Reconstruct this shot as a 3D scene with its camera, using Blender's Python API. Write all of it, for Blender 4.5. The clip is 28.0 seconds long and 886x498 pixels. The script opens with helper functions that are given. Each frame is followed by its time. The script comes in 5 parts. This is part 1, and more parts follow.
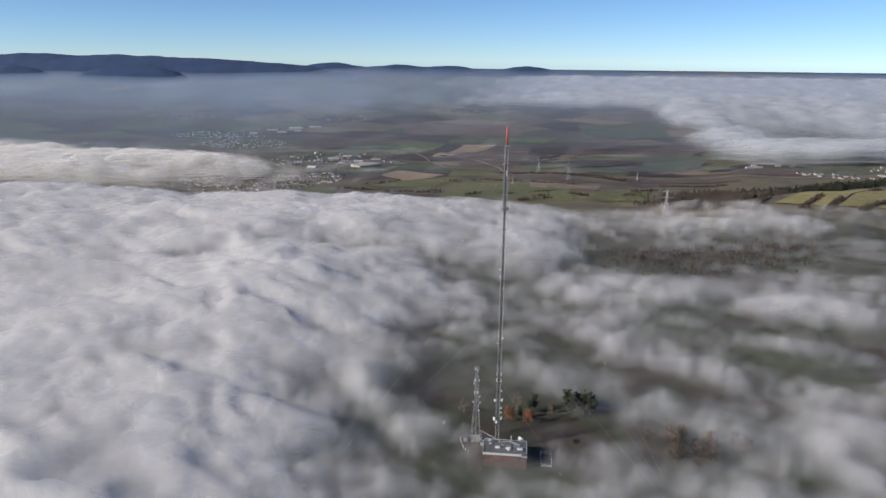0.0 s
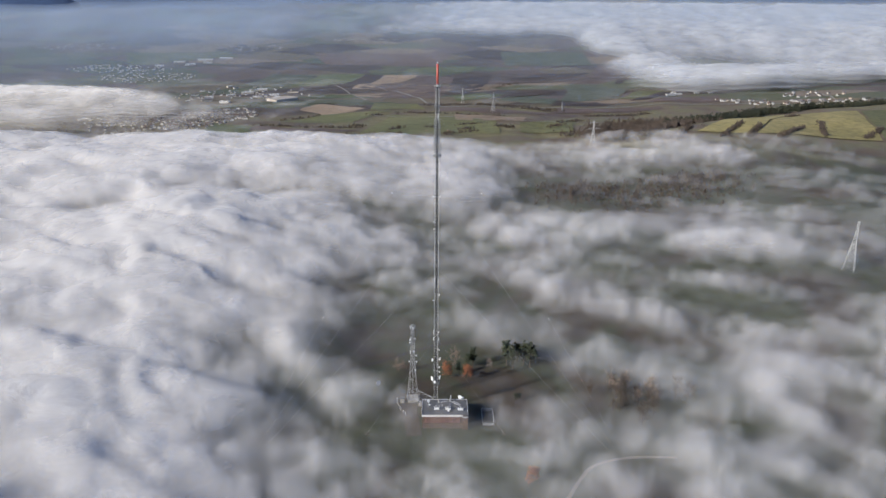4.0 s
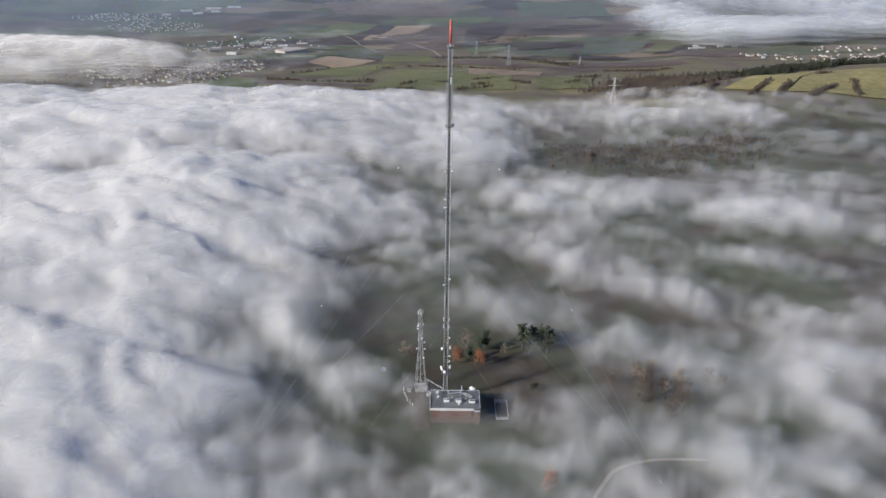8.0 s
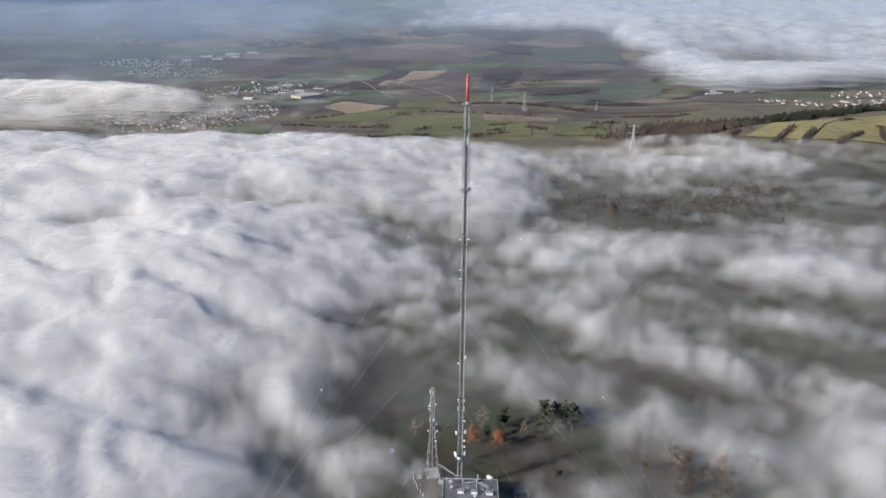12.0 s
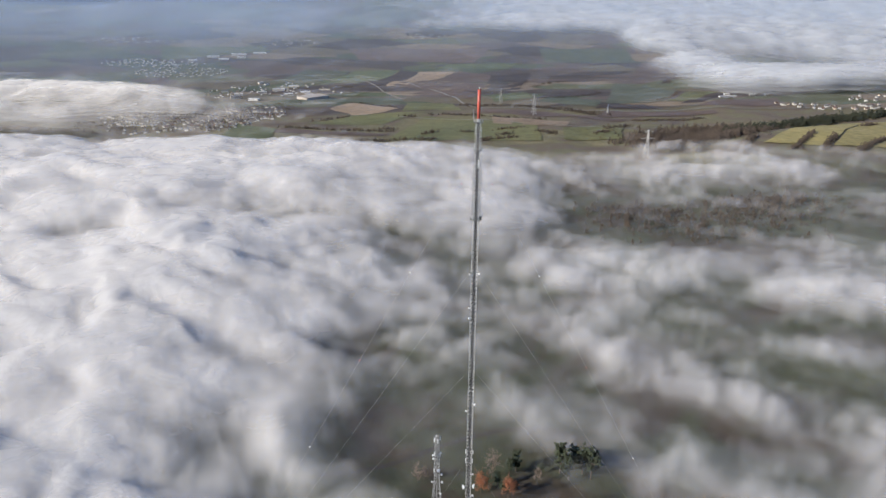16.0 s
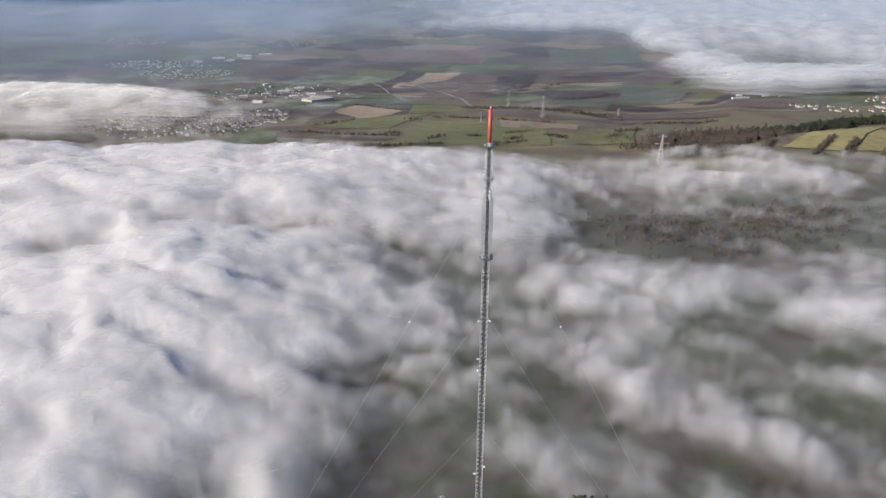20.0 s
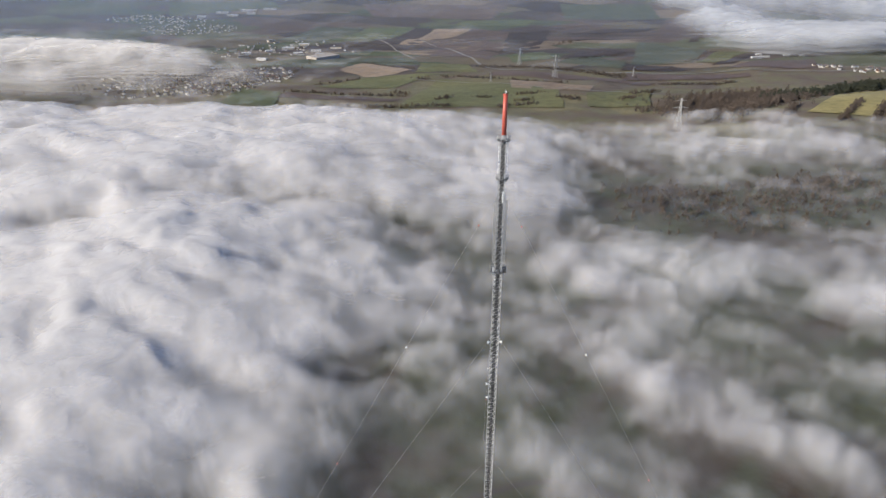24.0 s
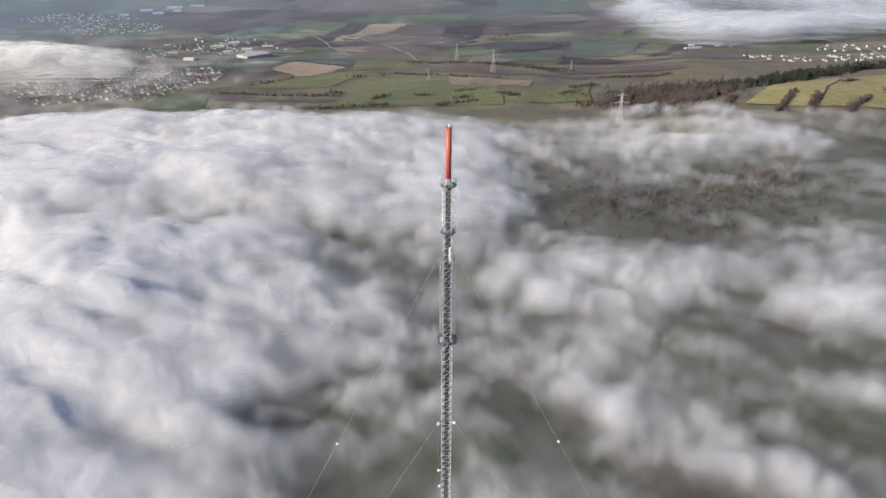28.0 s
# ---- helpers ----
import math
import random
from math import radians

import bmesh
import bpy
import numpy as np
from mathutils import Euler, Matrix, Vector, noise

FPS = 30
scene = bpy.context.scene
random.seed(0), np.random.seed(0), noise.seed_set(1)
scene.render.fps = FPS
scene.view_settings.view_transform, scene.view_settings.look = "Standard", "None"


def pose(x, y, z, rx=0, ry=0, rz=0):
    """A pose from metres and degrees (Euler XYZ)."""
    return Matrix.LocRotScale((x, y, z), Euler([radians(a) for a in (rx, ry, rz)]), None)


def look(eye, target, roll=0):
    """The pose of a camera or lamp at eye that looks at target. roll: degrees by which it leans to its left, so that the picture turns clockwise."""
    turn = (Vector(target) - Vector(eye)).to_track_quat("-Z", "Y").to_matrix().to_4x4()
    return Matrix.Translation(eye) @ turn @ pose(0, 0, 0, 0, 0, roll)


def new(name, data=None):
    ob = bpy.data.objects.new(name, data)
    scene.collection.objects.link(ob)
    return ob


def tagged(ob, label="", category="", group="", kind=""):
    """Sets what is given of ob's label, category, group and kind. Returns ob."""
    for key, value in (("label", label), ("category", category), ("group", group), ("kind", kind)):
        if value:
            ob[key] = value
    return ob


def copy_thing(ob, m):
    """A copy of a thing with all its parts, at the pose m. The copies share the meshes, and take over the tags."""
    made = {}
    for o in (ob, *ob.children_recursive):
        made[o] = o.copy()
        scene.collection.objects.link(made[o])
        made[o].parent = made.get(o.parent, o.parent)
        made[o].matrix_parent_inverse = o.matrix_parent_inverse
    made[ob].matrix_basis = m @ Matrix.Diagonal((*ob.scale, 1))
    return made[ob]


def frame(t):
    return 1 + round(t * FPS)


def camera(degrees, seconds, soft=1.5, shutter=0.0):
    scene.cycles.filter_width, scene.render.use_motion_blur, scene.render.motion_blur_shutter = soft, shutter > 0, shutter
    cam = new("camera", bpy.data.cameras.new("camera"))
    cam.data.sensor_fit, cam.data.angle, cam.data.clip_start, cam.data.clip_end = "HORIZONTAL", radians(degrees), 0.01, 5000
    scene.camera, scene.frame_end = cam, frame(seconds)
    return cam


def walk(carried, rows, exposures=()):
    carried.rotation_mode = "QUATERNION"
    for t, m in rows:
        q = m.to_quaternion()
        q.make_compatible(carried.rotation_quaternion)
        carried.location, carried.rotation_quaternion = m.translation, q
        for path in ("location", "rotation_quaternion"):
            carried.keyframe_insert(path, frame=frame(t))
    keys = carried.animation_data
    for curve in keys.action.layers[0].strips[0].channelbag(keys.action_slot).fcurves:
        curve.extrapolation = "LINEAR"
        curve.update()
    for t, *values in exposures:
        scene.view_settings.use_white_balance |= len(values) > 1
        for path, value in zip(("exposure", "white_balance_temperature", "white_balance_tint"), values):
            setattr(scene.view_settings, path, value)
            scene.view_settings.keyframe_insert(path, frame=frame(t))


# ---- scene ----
cam = camera(65.0, 28.0)
PATH = [
    (0, (2.447, -312.186, 188.802), (2.259, -310.265, 188.28), 0.6),
    (0.5, (2.164, -310.248, 188.677), (1.979, -308.368, 188.02), 0.6),
    (1, (1.606, -307.218, 188.658), (1.423, -305.351, 187.963), 0.7),
    (1.5, (1.325, -303.415, 188.701), (1.144, -301.548, 188.006), 0.7),
    (2, (0.721, -299.125, 188.721), (0.556, -297.257, 188.026), 0.7),
    (2.5, (0.071, -294.72, 188.858), (-0.082, -292.851, 188.162), 0.8),
    (3, (-0.609, -290.377, 189.198), (-0.721, -288.505, 188.503), 0.8),
    (3.5, (-1.5, -286.892, 189.585), (-1.485, -285.015, 188.893), 0.6),
    (5.5, (-1.674, -270.497, 188.489), (-1.635, -268.67, 187.677), 0.5),
    (6, (-1.283, -266.304, 188.289), (-1.247, -264.483, 187.462), 0.6),
    (6.5, (-1.284, -262.457, 188.437), (-1.252, -260.637, 187.609), 0.6),
    (7, (-1.156, -258.809, 188.48), (-1.127, -256.989, 187.653), 0.6),
    (7.5, (-1.325, -254.896, 188.539), (-1.317, -253.076, 187.71), 0.6),
    (8, (-1.364, -251.181, 188.452), (-1.367, -249.361, 187.623), 0.7),
    (8.5, (-1.357, -247.313, 188.407), (-1.371, -245.492, 187.58), 0.5),
    (9, (-1.513, -243.405, 188.475), (-1.536, -241.584, 187.647), 0.6),
    (9.5, (-1.503, -239.583, 188.425), (-1.53, -237.762, 187.597), 0.6),
    (10, (-1.558, -235.871, 188.382), (-1.589, -234.05, 187.556), 0.6),
    (10.5, (-1.637, -232.218, 188.543), (-1.672, -230.377, 187.763), 0.6),
    (11, (-1.73, -229.034, 188.407), (-1.77, -227.171, 187.681), 0.6),
    (11.5, (-1.904, -225.525, 188.515), (-1.946, -223.661, 187.793), 0.6),
    (12, (-1.823, -222.462, 188.664), (-1.869, -220.597, 187.943), 0.5),
    (12.5, (-2.033, -219.581, 188.688), (-2.081, -217.716, 187.967), 0.5),
    (14.5, (-2.278, -203.05, 188.458), (-2.338, -201.186, 187.737), 0.5),
    (15, (-2.422, -199.124, 188.531), (-2.483, -197.259, 187.809), 0.6),
    (15.5, (-2.443, -195.561, 188.46), (-2.506, -193.697, 187.738), 0.6),
    (16, (-2.648, -191.77, 188.337), (-2.714, -189.906, 187.616), 0.6),
    (16.5, (-2.694, -187.842, 188.412), (-2.763, -185.978, 187.69), 0.6),
    (17, (-2.735, -184.049, 188.359), (-2.807, -182.185, 187.638), 0.6),
    (17.5, (-2.733, -180.141, 188.258), (-2.808, -178.277, 187.537), 0.5),
    (18, (-2.915, -176.26, 188.17), (-2.992, -174.396, 187.449), 0.5),
    (18.5, (-2.765, -172.491, 188.176), (-2.845, -170.628, 187.455), 0.5),
    (19, (-3.054, -168.712, 188.239), (-3.137, -166.848, 187.517), 0.5),
    (19.5, (-3.014, -165.006, 188.176), (-3.098, -163.143, 187.455), 0.5),
    (20, (-3.319, -161.124, 188.247), (-3.405, -159.26, 187.526), 0.4),
    (20.5, (-3.577, -157.407, 188.277), (-3.667, -155.543, 187.556), 0.5),
    (22.5, (-3.749, -143.008, 188.26), (-3.85, -141.146, 187.535), 0.5),
    (23, (-3.786, -139.147, 188.264), (-3.889, -137.294, 187.52), 0.5),
    (23.5, (-3.971, -135.214, 188.253), (-4.075, -133.377, 187.468), 0.4),
    (24, (-3.967, -131.266, 188.386), (-4.072, -129.45, 187.555), 0.5),
    (24.5, (-4.059, -127.364, 188.449), (-4.167, -125.555, 187.603), 0.4),
    (25, (-4.168, -123.504, 188.364), (-4.277, -121.695, 187.517), 0.5),
    (25.5, (-4.267, -119.853, 188.32), (-4.364, -118.044, 187.474), 0.5),
    (26, (-4.631, -116.581, 188.356), (-4.607, -114.768, 187.511), 0.3),
    (26.5, (-4.623, -113.029, 188.436), (-4.562, -111.218, 187.591), 0.3),
    (27, (-4.373, -109.119, 188.536), (-4.315, -107.308, 187.69), 0.3),
    (27.5, (-4.118, -105.127, 188.308), (-4.062, -103.315, 187.464), 0.3),
    (28, (-3.786, -101.06, 188.111), (-3.732, -99.248, 187.266), 0.3),
]
walk(cam, [(t, look(eye, target, roll)) for t, eye, target, roll in PATH],
     [(0, 0.20, 6350, 9), (0.6, 0.46, 6300, 8), (3, 0.52, 6280, 8), (6, 0.60, 6270, 8), (8, 0.56, 6260, 7), (10, 0.58, 6260, 7), (13, 0.66, 6300, 7), (20, 0.66, 6480, 8), (22.5, 0.66, 6480, 8), (24.5, 0.56, 6480, 8), (26, 0.48, 6450, 8), (27, 0.70, 6450, 8), (28, 0.76, 6450, 8)])

# ---- light ----
scene.cycles.transparent_max_bounces = 64
SUN_FROM = Vector((-0.80, -0.42, 0.40)).normalized()
world = bpy.data.worlds.new("sky")
scene.world = world
world.use_nodes = True
wn = world.node_tree.nodes
sky = wn.new("ShaderNodeTexSky")
sky.sky_type = "NISHITA"
sky.sun_disc = False
sky.sun_elevation = math.asin(SUN_FROM.z)
sky.sun_rotation = math.atan2(SUN_FROM.x, SUN_FROM.y)
sky.altitude = 1500
sky.air_density, sky.dust_density, sky.ozone_density = 0.7, 0.0, 4.0
wn["Background"].inputs["Strength"].default_value = 0.10
cool = wn.new("ShaderNodeMix")
cool.data_type, cool.blend_type = "RGBA", "MULTIPLY"
cool.inputs["Factor"].default_value = 1.0
cool.inputs["B"].default_value = (0.90, 0.96, 1.03, 1)
world.node_tree.links.new(sky.outputs["Color"], cool.inputs["A"])
world.node_tree.links.new(cool.outputs["Result"], wn["Background"].inputs["Color"])
sun = new("sun", bpy.data.lights.new("sun", "SUN"))
sun.data.energy, sun.data.angle, sun.data.color = 4.6, radians(2.5), (1.0, 0.90, 0.78)
sun.matrix_world = look(SUN_FROM * 900, (0, 0, 0))


# ---- materials ----
def nodes_of(name):
    m = bpy.data.materials.new(name)
    m.use_nodes = True
    return m, m.node_tree.nodes, m.node_tree.links


def noise_node(n, l, scale, detail=4.0, rough=0.55, coord="Object", distort=0.0, stretch=None):
    tc = n.new("ShaderNodeTexCoord")
    t = n.new("ShaderNodeTexNoise")
    t.inputs["Scale"].default_value, t.inputs["Detail"].default_value = scale, detail
    t.inputs["Roughness"].default_value, t.inputs["Distortion"].default_value = rough, distort
    src = tc.outputs[coord]
    if stretch:
        mp = n.new("ShaderNodeMapping")
        mp.inputs["Scale"].default_value = stretch
        l.new(src, mp.inputs["Vector"])
        src = mp.outputs["Vector"]
    l.new(src, t.inputs["Vector"])
    return t


def ramp_node(n, l, src, stops, mode="LINEAR"):
    r = n.new("ShaderNodeValToRGB")
    r.color_ramp.interpolation = mode
    e = r.color_ramp.elements
    while len(e) < len(stops):
        e.new(0.5)
    for k, (p, c) in enumerate(stops):
        e[k].position, e[k].color = p, (*c, 1)
    l.new(src, r.inputs["Fac"])
    return r


def surface(name, stops, scale=3.0, fine=40.0, rough=0.8, metal=0.0, bump=0.2, spread=0.25, coord="Object", dist=0.05):
    """A worn surface: colours blended over a coarse noise, darkened or lightened a little by a fine one."""
    m, n, l = nodes_of(name)
    b = n["Principled BSDF"]
    big = noise_node(n, l, scale, 5.0, 0.6, coord, 0.3)
    small = noise_node(n, l, fine, 4.0, 0.6, coord)
    ramp = ramp_node(n, l, big.outputs["Fac"], stops)
    info = n.new("ShaderNodeObjectInfo")
    add = n.new("ShaderNodeMath")
    add.operation = "MULTIPLY_ADD"
    l.new(info.outputs["Random"], add.inputs[0])
    add.inputs[1].default_value = spread * 0.6
    l.new(small.outputs["Fac"], add.inputs[2])
    vary = n.new("ShaderNodeMapRange")
    vary.inputs["From Min"].default_value, vary.inputs["From Max"].default_value = 0.3, 0.7 + spread * 0.6
    vary.inputs["To Min"].default_value, vary.inputs["To Max"].default_value = 1 - spread, 1 + spread
    l.new(add.outputs[0], vary.inputs["Value"])
    mul = n.new("ShaderNodeMix")
    mul.data_type, mul.blend_type = "RGBA", "MULTIPLY"
    mul.inputs["Factor"].default_value = 1.0
    l.new(ramp.outputs["Color"], mul.inputs["A"])
    l.new(vary.outputs["Result"], mul.inputs["B"])
    l.new(mul.outputs["Result"], b.inputs["Base Color"])
    b.inputs["Roughness"].default_value, b.inputs["Metallic"].default_value = rough, metal
    if bump:
        bp = n.new("ShaderNodeBump")
        bp.inputs["Strength"].default_value, bp.inputs["Distance"].default_value = bump, dist
        l.new(small.outputs["Fac"], bp.inputs["Height"])
        l.new(bp.outputs["Normal"], b.inputs["Normal"])
    return m


galv = surface("galvanised_steel", [(0.3, (0.28, 0.28, 0.275)), (0.7, (0.5, 0.5, 0.49))], 0.8, 12, 0.5, 0.1, 0.1, 0.4)
dull_galv = surface("weathered_steel", [(0.3, (0.2, 0.2, 0.2)), (0.7, (0.36, 0.36, 0.35))], 0.8, 12, 0.6, 0.1, 0.1, 0.4)
dark_steel = surface("cable_rubber", [(0.3, (0.018, 0.018, 0.02)), (0.7, (0.045, 0.045, 0.046))], 0.8, 10, 0.6, 0.0, 0.2, 0.3)
grating = surface("grating_steel", [(0.3, (0.05, 0.05, 0.05)), (0.7, (0.11, 0.11, 0.105))], 2.0, 20, 0.6, 0.2, 0.3, 0.3)
red_paint = surface("red_fibreglass", [(0.3, (0.40, 0.075, 0.05)), (0.7, (0.52, 0.105, 0.07))], 0.5, 9, 0.45, 0.0, 0.05, 0.12)
white_paint = surface("white_plastic", [(0.3, (0.66, 0.67, 0.66)), (0.7, (0.8, 0.8, 0.78))], 1.5, 16, 0.45, 0.0, 0.05, 0.12)
grey_panel = surface("grey_panel", [(0.3, (0.36, 0.37, 0.38)), (0.7, (0.48, 0.49, 0.5))], 1.2, 14, 0.55, 0.1, 0.08, 0.2)
wire_mat = surface("steel_wire", [(0.3, (0.2, 0.2, 0.2)), (0.7, (0.3, 0.3, 0.3))], 1.0, 10, 0.6, 0.2, 0.0, 0.2)
ball_red = surface("red_ball_paint", [(0.3, (0.33, 0.08, 0.07)), (0.7, (0.42, 0.12, 0.1))], 2, 12, 0.4, 0, 0.05, 0.1)
roof_felt = surface("roof_sheet", [(0.3, (0.075, 0.077, 0.085)), (0.7, (0.12, 0.123, 0.13))], 0.35, 3.0, 0.7, 0.0, 0.2, 0.25)
fascia_mat = surface("pale_fascia", [(0.3, (0.5, 0.49, 0.46)), (0.7, (0.64, 0.63, 0.6))], 0.6, 5.0, 0.7, 0.0, 0.1, 0.15)
brick_mat = surface("dark_brick", [(0.3, (0.09, 0.06, 0.05)), (0.7, (0.15, 0.1, 0.082))], 0.8, 6.0, 0.85, 0.0, 0.3, 0.3)
louvre_mat = surface("brown_louvre", [(0.3, (0.2, 0.11, 0.095)), (0.7, (0.28, 0.16, 0.135))], 1.0, 8.0, 0.6, 0.0, 0.1, 0.2)
concrete = surface("concrete", [(0.3, (0.28, 0.27, 0.25)), (0.7, (0.42, 0.41, 0.38))], 0.5, 6.0, 0.9, 0.0, 0.25, 0.2)
glass_mat, gn, gl = nodes_of("window_glass")
gn["Principled BSDF"].inputs["Base Color"].default_value = (0.04, 0.05, 0.06, 1)
gn["Principled BSDF"].inputs["Roughness"].default_value = 0.08
track_mat = surface("pale_gravel", [(0.3, (0.19, 0.17, 0.145)), (0.7, (0.28, 0.255, 0.22))], 0.2, 3.0, 0.95, 0.0, 0.4, 0.25)
asphalt = surface("worn_asphalt", [(0.3, (0.2, 0.195, 0.185)), (0.7, (0.28, 0.27, 0.26))], 0.05, 1.0, 0.9, 0.0, 0.2, 0.2)
bark = surface("bark", [(0.3, (0.06, 0.045, 0.035)), (0.7, (0.13, 0.1, 0.08))], 2.0, 14, 0.95, 0.0, 0.5, 0.3)
needle = surface("pine_needles", [(0.3, (0.018, 0.026, 0.014)), (0.7, (0.042, 0.052, 0.026))], 0.6, 6, 0.9, 0.0, 0.3, 0.4)
rust_leaf = surface("rust_leaves", [(0.3, (0.2, 0.075, 0.033)), (0.7, (0.34, 0.135, 0.062))], 0.6, 6, 0.9, 0.0, 0.3, 0.4)
bare_twig = surface("bare_twigs", [(0.3, (0.16, 0.12, 0.095)), (0.7, (0.27, 0.21, 0.17))], 0.4, 5, 0.95, 0.0, 0.3, 0.35)
bare_wood = surface("bare_woodland", [(0.3, (0.042, 0.033, 0.027)), (0.7, (0.092, 0.07, 0.055))], 0.03, 0.4, 0.95, 0.0, 0.4, 0.35)
dark_wood = surface("evergreen_wood", [(0.3, (0.014, 0.019, 0.012)), (0.7, (0.036, 0.040, 0.022))], 0.03, 0.4, 0.95, 0.0, 0.4, 0.35)
pylon_paint = surface("pale_pylon_steel", [(0.3, (0.36, 0.36, 0.35)), (0.7, (0.5, 0.5, 0.48))], 0.5, 6, 0.5, 0.1, 0.0, 0.2)
plaster = surface("white_render", [(0.3, (0.38, 0.37, 0.35)), (0.7, (0.56, 0.545, 0.52))], 0.1, 1.0, 0.85, 0.0, 0.0, 0.25)
cream = surface("cream_render", [(0.3, (0.5, 0.43, 0.34)), (0.7, (0.62, 0.55, 0.45))], 0.1, 1.0, 0.85, 0.0, 0.0, 0.2)
tile_red = surface("red_roof_tiles", [(0.3, (0.085, 0.055, 0.046)), (0.7, (0.15, 0.09, 0.074))], 0.2, 2.0, 0.85, 0.0, 0.1, 0.35)
tile_grey = surface("grey_roof_tiles", [(0.3, (0.08, 0.078, 0.08)), (0.7, (0.15, 0.14, 0.138))], 0.2, 2.0, 0.85, 0.0, 0.1, 0.3)
hall_roof = surface("pale_hall_roof", [(0.3, (0.5, 0.5, 0.5)), (0.7, (0.7, 0.7, 0.69))], 0.02, 0.3, 0.7, 0.0, 0.0, 0.15)
tan_roof = surface("tan_hall_roof", [(0.3, (0.36, 0.32, 0.28)), (0.7, (0.48, 0.43, 0.38))], 0.02, 0.3, 0.8, 0.0, 0.0, 0.15)


def field_material(name, a, b, rows=0.0):
    """Crop or ploughed soil: broad patches, drill rows and fine tufts."""
    m = surface(name, [(0.3, a), (0.7, b)], 0.012, 0.10, 0.95, 0.0, 0.3, 0.38)
    if rows:
        n, l = m.node_tree.nodes, m.node_tree.links
        w = n.new("ShaderNodeTexWave")
        w.inputs["Scale"].default_value, w.inputs["Distortion"].default_value = rows, 1.5
        tc = n.new("ShaderNodeTexCoord")
        l.new(tc.outputs["Object"], w.inputs["Vector"])
        mx = n.new("ShaderNodeMix")
        mx.data_type, mx.blend_type = "RGBA", "MULTIPLY"
        mx.inputs["Factor"].default_value = 0.25
        old = n["Principled BSDF"].inputs["Base Color"].links[0].from_socket
        l.new(old, mx.inputs["A"])
        l.new(w.outputs["Color"], mx.inputs["B"])
        l.new(mx.outputs["Result"], n["Principled BSDF"].inputs["Base Color"])
    return m


mud = surface("dark_mud", [(0.3, (0.025, 0.022, 0.02)), (0.7, (0.05, 0.043, 0.038))], 0.15, 2.0, 0.95, 0.0, 0.4, 0.3)
dirt = surface("trodden_dirt", [(0.3, (0.05, 0.042, 0.034)), (0.7, (0.10, 0.08, 0.062))], 0.15, 2.0, 0.95, 0.0, 0.4, 0.3)
FIELD = {
    "green": field_material("winter_crop", (0.066, 0.086, 0.038), (0.10, 0.118, 0.054)),
    "bluegreen": field_material("young_crop", (0.058, 0.072, 0.050), (0.082, 0.094, 0.064)),
    "plough": field_material("ploughed_soil", (0.036, 0.026, 0.027), (0.056, 0.040, 0.040), 0.05),
    "soil": field_material("harrowed_soil", (0.080, 0.058, 0.052), (0.118, 0.086, 0.075)),
    "tan": field_material("stubble", (0.21, 0.155, 0.105), (0.30, 0.225, 0.155)),
    "pasture": field_material("rough_pasture", (0.085, 0.095, 0.036), (0.155, 0.148, 0.060)),
    "gold": field_material("dry_grass", (0.21, 0.185, 0.065), (0.34, 0.28, 0.11)),
}


